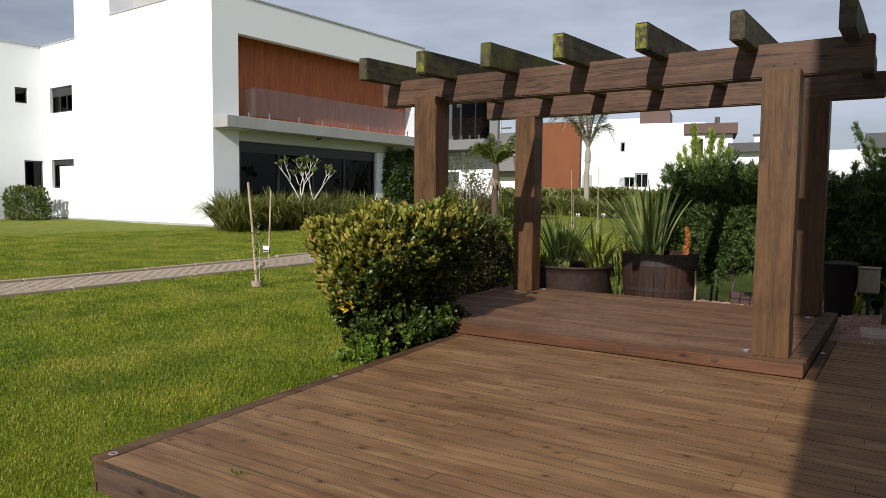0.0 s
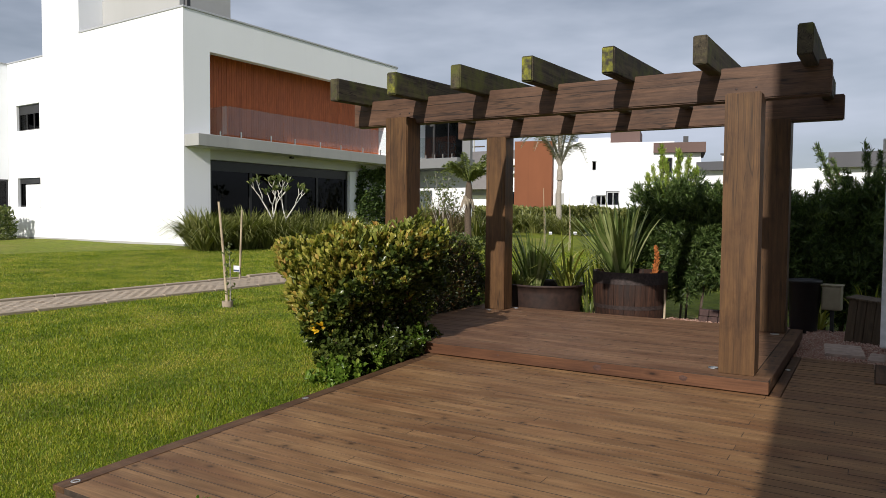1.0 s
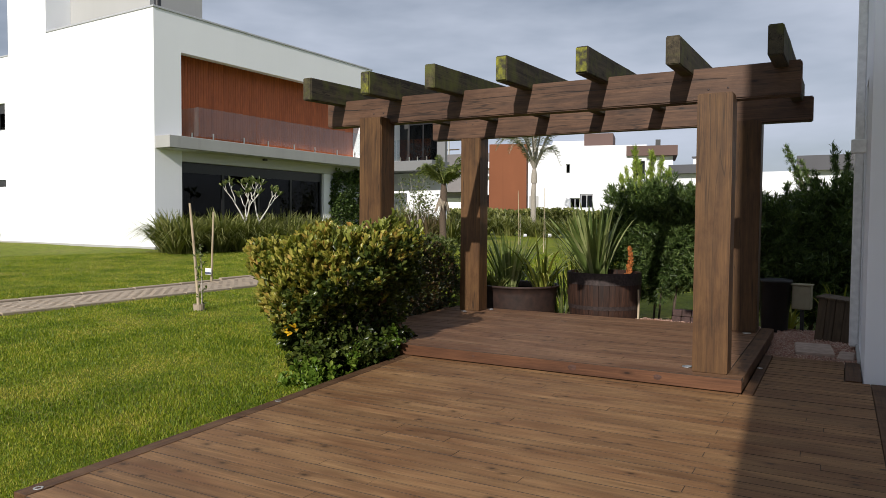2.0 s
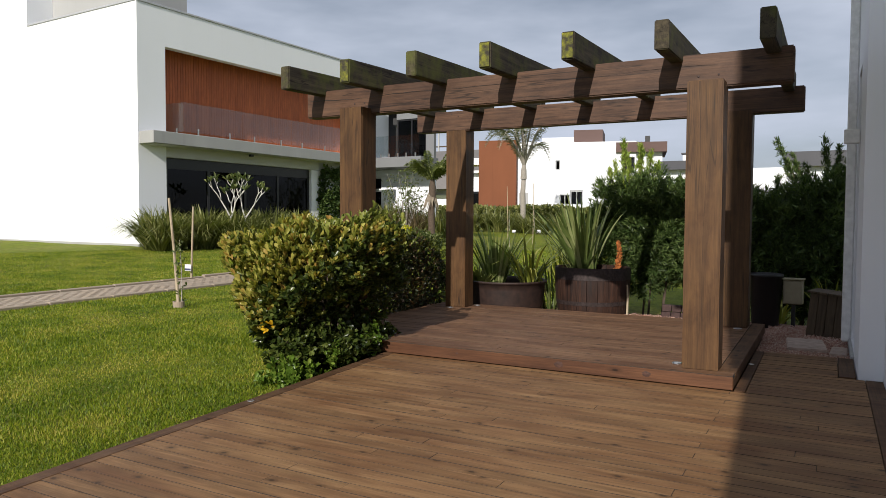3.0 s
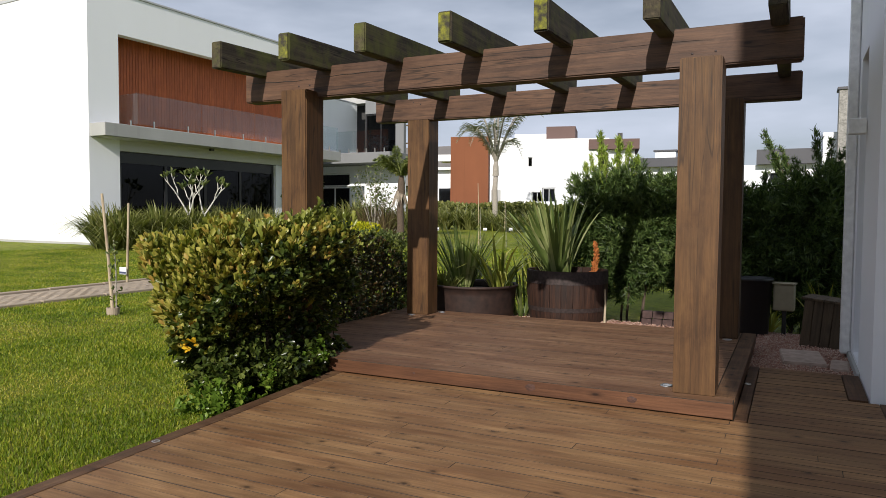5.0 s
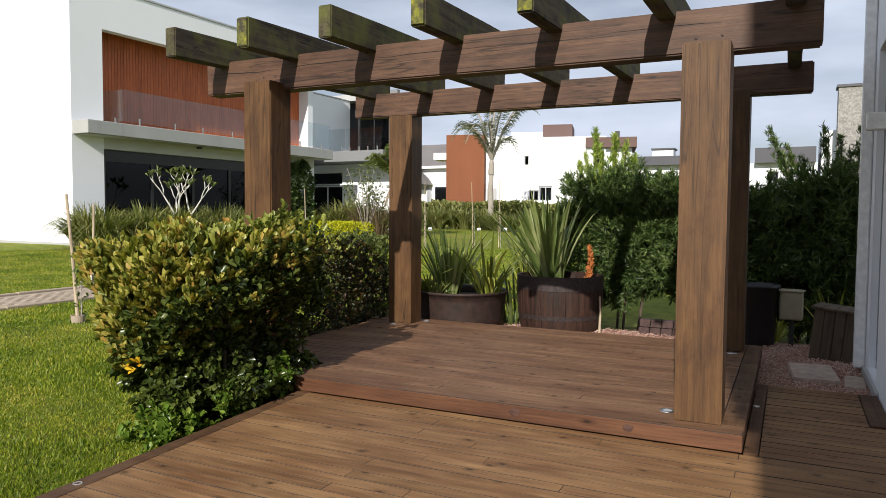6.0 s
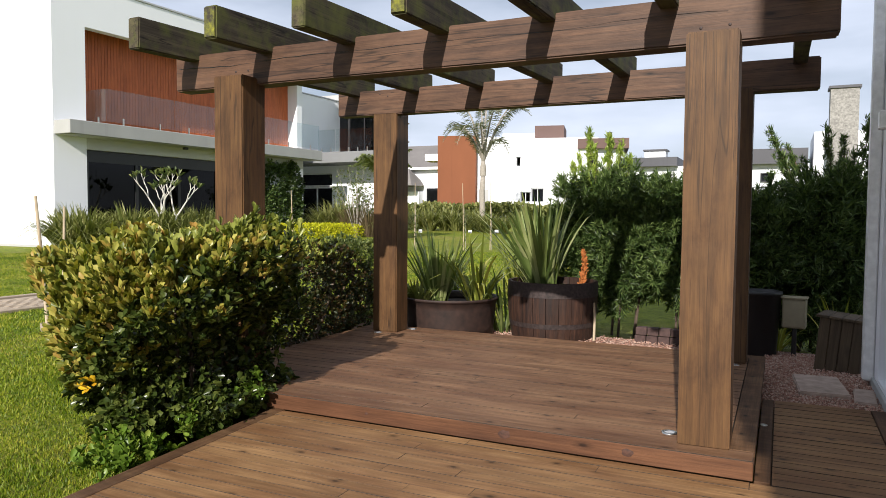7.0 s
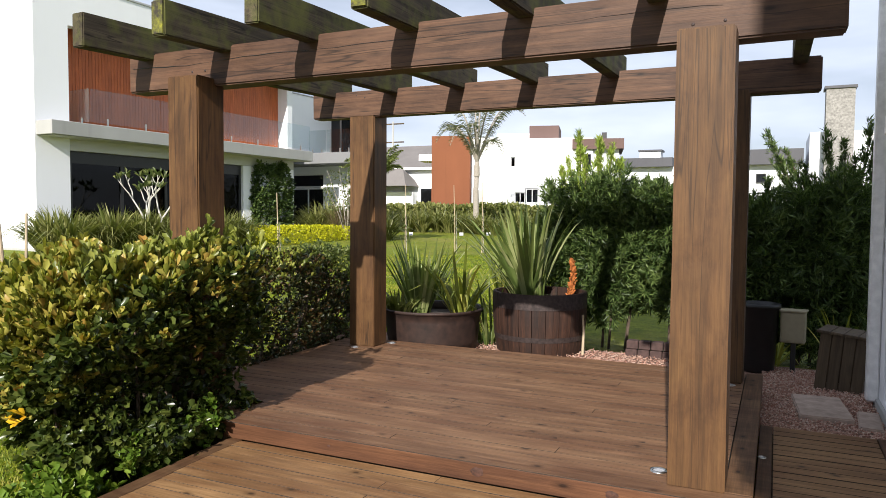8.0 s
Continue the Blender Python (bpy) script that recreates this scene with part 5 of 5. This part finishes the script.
# ---- palms ----
def palm(label, x, y, height, trunk_r, fronds, length, seed, arch=0.9, up=0.9, skirt=False, z=None):
    rng = np.random.default_rng(seed)
    t = thing("palm_tree", label, "palm", (x, y, gz(x, y) if z is None else z))
    part("trunk", limb(bmesh.new(), [Vector((0, 0, -0.1)), Vector((0.03, 0, height * 0.3)), Vector((0, 0, height * 0.7)), Vector((0.05, 0, height))],
                       [trunk_r * 1.3, trunk_r, trunk_r * 0.95, trunk_r * 0.8], 12), DARK_BARK if skirt else BARK, t, smooth=True)
    part("crownshaft", limb(bmesh.new(), [Vector((0.04, 0, height - 0.05)), Vector((0.05, 0, height + 0.5)), Vector((0.05, 0, height + 1.0))], [trunk_r * 1.15, trunk_r * 1.0, trunk_r * 0.35], 12), DARK_BARK if skirt else BARK, t, smooth=True)
    for k in range(fronds):
        a = math.tau * k / fronds + rng.uniform(-0.25, 0.25)
        out = np.array((math.cos(a), math.sin(a), 0))
        ln = length * rng.uniform(0.8, 1.1)
        rise = up * rng.uniform(0.7, 1.25)
        s = np.linspace(0, 1, 15)
        spine = np.array((0.05, 0, height + 0.7)) + out[None] * (ln * 0.85 * s)[:, None] + np.array((0, 0, 1.0))[None] * (ln * (rise * s - arch * s ** 2.3))[:, None]
        fr = part("frond", limb(bmesh.new(), [Vector(q) for q in spine[::2]], list(np.linspace(0.02 if skirt else 0.075, 0.006, 8)), 5), SHRUB if skirt else BARK, t)
        ss = np.repeat(np.linspace(0.10, 1, 72), 2)
        at = np.stack([np.interp(ss, s, spine[:, i]) for i in range(3)], 1)
        side = np.cross(out, (0, 0, 1.0))
        sg = np.tile((1, -1), 72)[:, None]
        d = side[None] * sg + out[None] * 0.8 + np.array((0, 0, 1.0))[None] * rng.uniform(-0.9, 0.5, (144, 1))
        lw_ = ln * 0.20 * np.sin(np.pi * np.clip(ss * 0.92 + 0.05, 0, 1)) + 0.05
        part("frond_blade", leaves("leaflets", at, d, lw_, np.full(144, 0.034), rng, DATE_PALM if skirt else PALM, NEEDLE, NEEDLE_FACES), None, fr)
    if skirt:
        m = 90
        aa = rng.uniform(0, math.tau, m)
        at = np.stack((0.1 * np.cos(aa), 0.1 * np.sin(aa), np.full(m, height + 0.3)), 1)
        part("dead_skirt", leaves("dead_fronds", at, np.stack((np.cos(aa) * 0.35, np.sin(aa) * 0.35, -np.full(m, 1.0)), 1), rng.uniform(0.3, 0.7, m), np.full(m, 0.05), rng, THATCH, NEEDLE, NEEDLE_FACES), None, t)
    return t


palm("tall palm with a pale grey trunk and arching feathery fronds", -15.85, 38.6, 2.75, 0.16, 11, 3.0, 101, 1.55, 2.3)
palm("short date palm with a skirt of dead fronds", -13.25, 23.15, 1.5, 0.13, 22, 1.2, 102, 0.70, 1.45, True)

# thin flowering shrub in front of the annex
rng_ = np.random.default_rng(111)
shrub = thing("thin_shrub", "thin yellow-green flowering shrub with bare twigs", "shrub", (-15.2, 24.5, gz(-15.2, 24.5)))
for k in range(16):
    a = rng_.uniform(0, math.tau)
    tip = Vector((math.cos(a) * rng_.uniform(0.3, 1.1), math.sin(a) * rng_.uniform(0.3, 1.0), rng_.uniform(1.4, 2.7)))
    st = part("stem", limb(bmesh.new(), [Vector((0, 0, 0)), tip * 0.5 + Vector((0, 0, 0.2)), tip], [0.022, 0.014, 0.005], 5), BARK, shrub)
    q = np.array(tip)[None] * rng_.uniform(0.55, 1.0, (26, 1)) + rng_.normal(0, 0.12, (26, 3))
    part("foliage", rosettes("thin_shrub_leaves", q, rng_.normal(0, 1, (26, 3)) + np.array((0, 0, 0.7)), 3, 0.10, 0.45, rng_, SHRUB, 0.9), None, st)

# staked saplings on the far lawn
sapling("thin staked sapling with a white tag on the far lawn", -10.6, 20.5, 2.0, (0.02, 0), True, False, seed=2, thin=0.6)
sapling("thin staked sapling with a white tag on the far lawn", -9.2, 21.0, 2.0, (-0.05, 0), True, False, seed=3, thin=0.6)
sapling("thin staked sapling with a white tag on the far lawn", -8.55, 21.5, 2.1, (0.0, 0), True, False, seed=4, thin=0.6)
sapling("thin staked sapling near the hedge", -10.6, 14.6, 1.7, (-0.03, 0), False, False, seed=5, thin=0.6)


# ---- far houses ----
far1 = thing("terracotta_and_white_house", "white cubic house with a terracotta wall and brown roof box", "house", (0, 0, 0))
far1.matrix_basis = Matrix.Translation((-16.85, 50.3, 0.15)) @ Matrix.Rotation(radians(13), 4, "Z") @ Matrix.Translation((17.5, -50.0, 0))
FY = 50.0
wall_part(far1, -24.25, -21.45, FY - 0.6, FY + 8, 0.9, 6.75, ORANGE, "terracotta_wall")
wall_part(far1, -25.6, -24.26, FY + 1, FY + 3, 5.1, 5.6, WHITE, "canopy")
wall_part(far1, -21.44, -18.62, FY, FY + 8, 0.9, 6.65)
wall_part(far1, -18.28, -12.9, FY, FY + 8, 3.05, 6.55)
wall_part(far1, -18.62, -18.28, FY, FY + 8, 0.9, 4.55)
wall_part(far1, -18.62, -18.28, FY, FY + 8, 5.25, 6.6)
wall_part(far1, -18.28, -16.6, FY, FY + 8, 0.9, 2.0)
wall_part(far1, -18.28, -17.55, FY, FY + 8, 2.75, 3.05)
wall_part(far1, -16.6, -11.4, FY, FY + 8, 0.9, 3.04)
wall_part(far1, -20.0, -16.0, FY + 3, FY + 8, 6.66, 7.25, WHITE, "parapet")
part("roof_box", box(-17.4, -15.3, FY + 1, FY + 4.5, 6.6, 7.55), BROWN, far1, "brown roof box")
part("upper_band", box(-14.3, -10.8, FY - 0.25, FY + 5, 5.75, 6.45), BROWN, far1, "brown roof band")
wall_part(far1, -12.89, -11.1, FY + 0.3, FY + 5, 3.05, 5.74)
part("chimney_pot", box(-12.3, -11.95, FY + 1, FY + 1.35, 6.46, 7.0), BLACK_FRAME, far1)
window_y(far1, -18.62, -18.28, FY + 0.1, 4.55, 5.25, GREY_FRAME, 0)
window_y(far1, -18.28, -17.55, FY + 0.1, 2.0, 2.75, GREY_FRAME, 1)
window_y(far1, -17.5, -16.62, FY + 0.1, 2.0, 3.0, GREY_FRAME, 1)
window_y(far1, -13.6, -13.0, FY - 0.12, 4.3, 5.4, BLACK_FRAME, 0)
part("doorway", box(-21.3, -20.6, FY - 0.06, FY - 0.01, 0.9, 2.9), GREY_WALL, far1)

far2 = thing("hip_roof_house", "white house with a grey tiled hip roof", "house", (0.9, 0.3, 0.20))
wall_part(far2, -46, -28.0, 60, 70, 0.4, 5.1)
wall_part(far2, -44, -31.5, 59.0, 60, 0.4, 3.1)


def hip_roof(parent, x0, x1, y0, y1, z, h, mat, over=0.6, slot=0.35):
    bm = bmesh.new()
    x0, x1, y0, y1 = x0 - over, x1 + over, y0 - over, y1 + over
    c = [bm.verts.new(q) for q in ((x0, y0, z), (x1, y0, z), (x1, y1, z), (x0, y1, z))]
    ym, w = (y0 + y1) / 2, min((x1 - x0), (y1 - y0)) * slot
    a, b = bm.verts.new((x0 + w, ym, z + h)), bm.verts.new((x1 - w, ym, z + h))
    bm.faces.new((c[0], c[1], b, a)), bm.faces.new((c[1], c[2], b)), bm.faces.new((c[2], c[3], a, b)), bm.faces.new((c[3], c[0], a)), bm.faces.new(c[::-1])
    return part("roof", bm, mat, parent)


hip_roof(far2, -46, -28.0, 60, 70, 5.35, 2.5, TILE_ROOF)
hip_roof(far2, -46, -32.0, 58, 60, 3.6, 1.6, TILE_ROOF)
part("eave", box(-46.6, -27.4, 59.4, 59.8, 5.1, 5.34), WHITE_FRAME, far2)
part("glass_screen", box(-31.0, -28.2, 59.6, 59.64, 1.0, 3.4), PANE, far2)
part("chimney", box(-30.2, -29.6, 63, 63.6, 6.0, 7.3), DARK_ROOF, far2)

far3 = thing("flat_roof_house", "low white house with a dark grey roof band", "house", (0.55, 0, 0.45))
wall_part(far3, -11.6, 0.3, 52, 60, 0.8, 4.15)
part("roof_band", box(-11.4, -7.6, 51.4, 60, 4.15, 4.75), DARK_ROOF, far3)
part("roof_band", box(-3.3, 0.2, 51.4, 60, 4.15, 5.1), DARK_ROOF, far3)
part("vent", box(-10.0, -8.6, 53, 54.2, 4.76, 5.3), WHITE, far3)
part("vent_cap", box(-10.1, -8.5, 52.9, 54.3, 5.31, 5.42), DARK_ROOF, far3)
window_y(far3, -2.5, -1.9, 51.9, 3.0, 3.6, BLACK_FRAME, 0)
window_y(far3, -8.9, -8.1, 51.9, 2.6, 3.4, BLACK_FRAME, 0)

far4 = thing("stone_chimney_house", "white house with a tall pale stone chimney", "house", (0.65, 0, 0.25))
ch = part("chimney", box(1.15, 2.65, 50, 51.3, 0.7, 8.63), STONE_LIGHT, far4, "rough pale stone chimney")
part("cap", box(1.05, 2.75, 49.9, 51.4, 8.63, 8.78), DARK_ROOF, ch)
wall_part(far4, 0.4, 8, 51.4, 58, 0.6, 6.25)
wall_part(far4, 2.66, 8, 49.5, 51.3, 1.0, 4.2)

pole = thing("utility_pole", "distant power pole with two crossarms", "utility pole", (-47.0, 85, 1.05))
part("shaft", limb(bmesh.new(), [Vector((0, 0, 0)), Vector((0, 0, 6)), Vector((0, 0, 12.4))], [0.16, 0.14, 0.11], 8), GREY_WALL, pole)
for z in (9.6, 12.0):
    part("crossarm", box(-1.6, 1.6, -0.08, 0.08, z, z + 0.16), DARK_TIMBER, pole)

# flower border before the far houses
fl = thing("flower_border", "mixed green border of low flowering shrubs", "shrub", kind="stuff")
rng_ = np.random.default_rng(131)
m_ = 7000
bx, by = rng_.uniform(-27, 2, m_), rng_.uniform(45.5, 48.8, m_)
bz = ground_z(bx, by) + rng_.uniform(0, 1, m_) ** 0.7 * (0.9 + 0.5 * np.array([noise.noise((q * 0.5, 1.0, 0)) for q in bx]))
part("foliage", rosettes("border_leaves", np.stack((bx, by, bz), 1), rng_.normal(0, 0.5, (m_, 3)) + np.array((0, 0, 1.0)), 4, 0.30, 0.4, rng_, FLAX_DARK, 0.9), None, fl)
fw_ = rng_.random(m_) < 0.015
part("blossom", rosettes("border_flowers", np.stack((bx, by, bz + 0.15), 1)[fw_], np.tile((0, 0, 1.0), (int(fw_.sum()), 1)), 4, 0.10, 0.8, rng_, TAG_WHITE, 1.0), None, fl)

# ---- boards of the platform and the deck ----
random.seed(77)
# platform: boards along x inside trim boards
lay_boards(platform, -4.55, -0.86, 5.40, 8.08, P, PLATFORM, ((-2.6,), (), (-1.7,), (-3.6,), (), (-2.2,), (), (-3.0,), ()))
board(platform, "trim_board", -4.55, -0.74, 5.254, 5.395, P + 0.001, PLATFORM)
part("side_trim", box(-0.855, -0.735, 5.40, 8.08, P - 0.027, P + 0.002, 0.003), DECK_Y, platform)
part("fascia", box(-4.55, -0.737, 5.250, 5.270, 0.004, P - 0.003, 0.003), FASCIA, platform, "reddish front board with knots")
for kx, kr in ((-2.006, 0.030), (-1.33, 0.026), (-2.9, 0.010)):
    bm = lathe([(0.001, 0.0012), (kr * 0.5, 0.001), (kr, 0.0)], 14, None, 1.2, 0.8)
    for v_ in bm.verts:
        v_.co.xy *= 1 + 0.45 * noise.noise(v_.co * 90 + Vector((kx * 7, 0, 0)))
    bmesh.ops.rotate(bm, matrix=Matrix.Rotation(radians(90), 3, "X"), verts=bm.verts)
    bmesh.ops.translate(bm, vec=(kx, 5.2492, 0.056), verts=bm.verts)
    part("knot", bm, KNOT, platform, "dark knot in the front board", True)
part("fascia", box(-0.752, -0.737, 5.286, 8.08, 0.006, P - 0.028, 0.003), DECK_Y, platform)
part("frame", box(-4.53, -0.76, 5.30, 8.06, -0.16, P - 0.03), DARK_TIMBER, platform)
# main deck
lay_boards(deck, -3.30, 0.09, 1.715, 5.246, 0.0, DECK, ((-2.05, -0.3), (-2.42, 0.1), (-0.75,), (-2.42, -0.02), (-1.45, 0.4), (-2.2, -0.75), (-1.9, -0.2), (-0.75, -2.42)), deck_edge)
lay_boards(deck, -0.655, 0.09, 5.25, 6.10, 0.0, DECK, ((0.3,), (0.6,)))
lay_boards(deck, -0.655, -0.085, 6.105, 6.98, 0.0, DECK, ((),))
part("trim_board", box(-0.08, 0.035, 6.145, 6.98, -0.028, 0.002, 0.003), DECK_Y, deck)
part("frame", box(0.002, 0.20, 5.255, 6.10, -0.16, -0.045), DARK_TIMBER, deck)


def skewed(bm):
    """Swings a piece of the lawn-side edge to its line."""
    for v in bm.verts:
        v.co.x += deck_edge(v.co.y)
    return bm


part("trim_board", skewed(box(0.0, 0.092, 1.58, 5.262, -0.028, 0.003, 0.003)), DECK_Y, deck)
part("trim_board", box(0.093, 0.205, 1.58, 6.10, -0.028, 0.002, 0.003), DECK_Y, deck)
board(deck, "trim_board", -3.270, 0.09, 1.58, 1.712, 0.001, DECK)
part("trim_board", box(-0.733, -0.66, 5.275, 6.98, -0.028, 0.001, 0.003), DECK_Y, deck)
part("fascia", skewed(box(0.005, 0.02, 1.59, 5.26, -0.22, -0.03, 0.003)), DECK_Y, deck)
part("fascia", box(-3.342, 0.205, 1.585, 1.60, -0.12, -0.03, 0.003), DARK_BOARD, deck)
part("fascia", box(-3.342, 0.205, 1.595, 1.61, -0.24, -0.125, 0.003), DARK_BOARD, deck)
part("frame", box(-3.33, 0.20, 1.615, 5.25, -0.16, -0.045), DARK_TIMBER, deck)
part("frame", box(-0.73, 0.0, 5.255, 6.97, -0.16, -0.045), DARK_TIMBER, deck)
tagged(part("patio", box(-1.3, 0.205, -1.6, 1.57, -0.24, -0.03), SLAB_STONE), "plain concrete patio beside the deck", "patio", kind="structure")

for ob in scene.objects:
    if ob.name.startswith(("pane", "glass_panel")):
        ob.visible_shadow = False
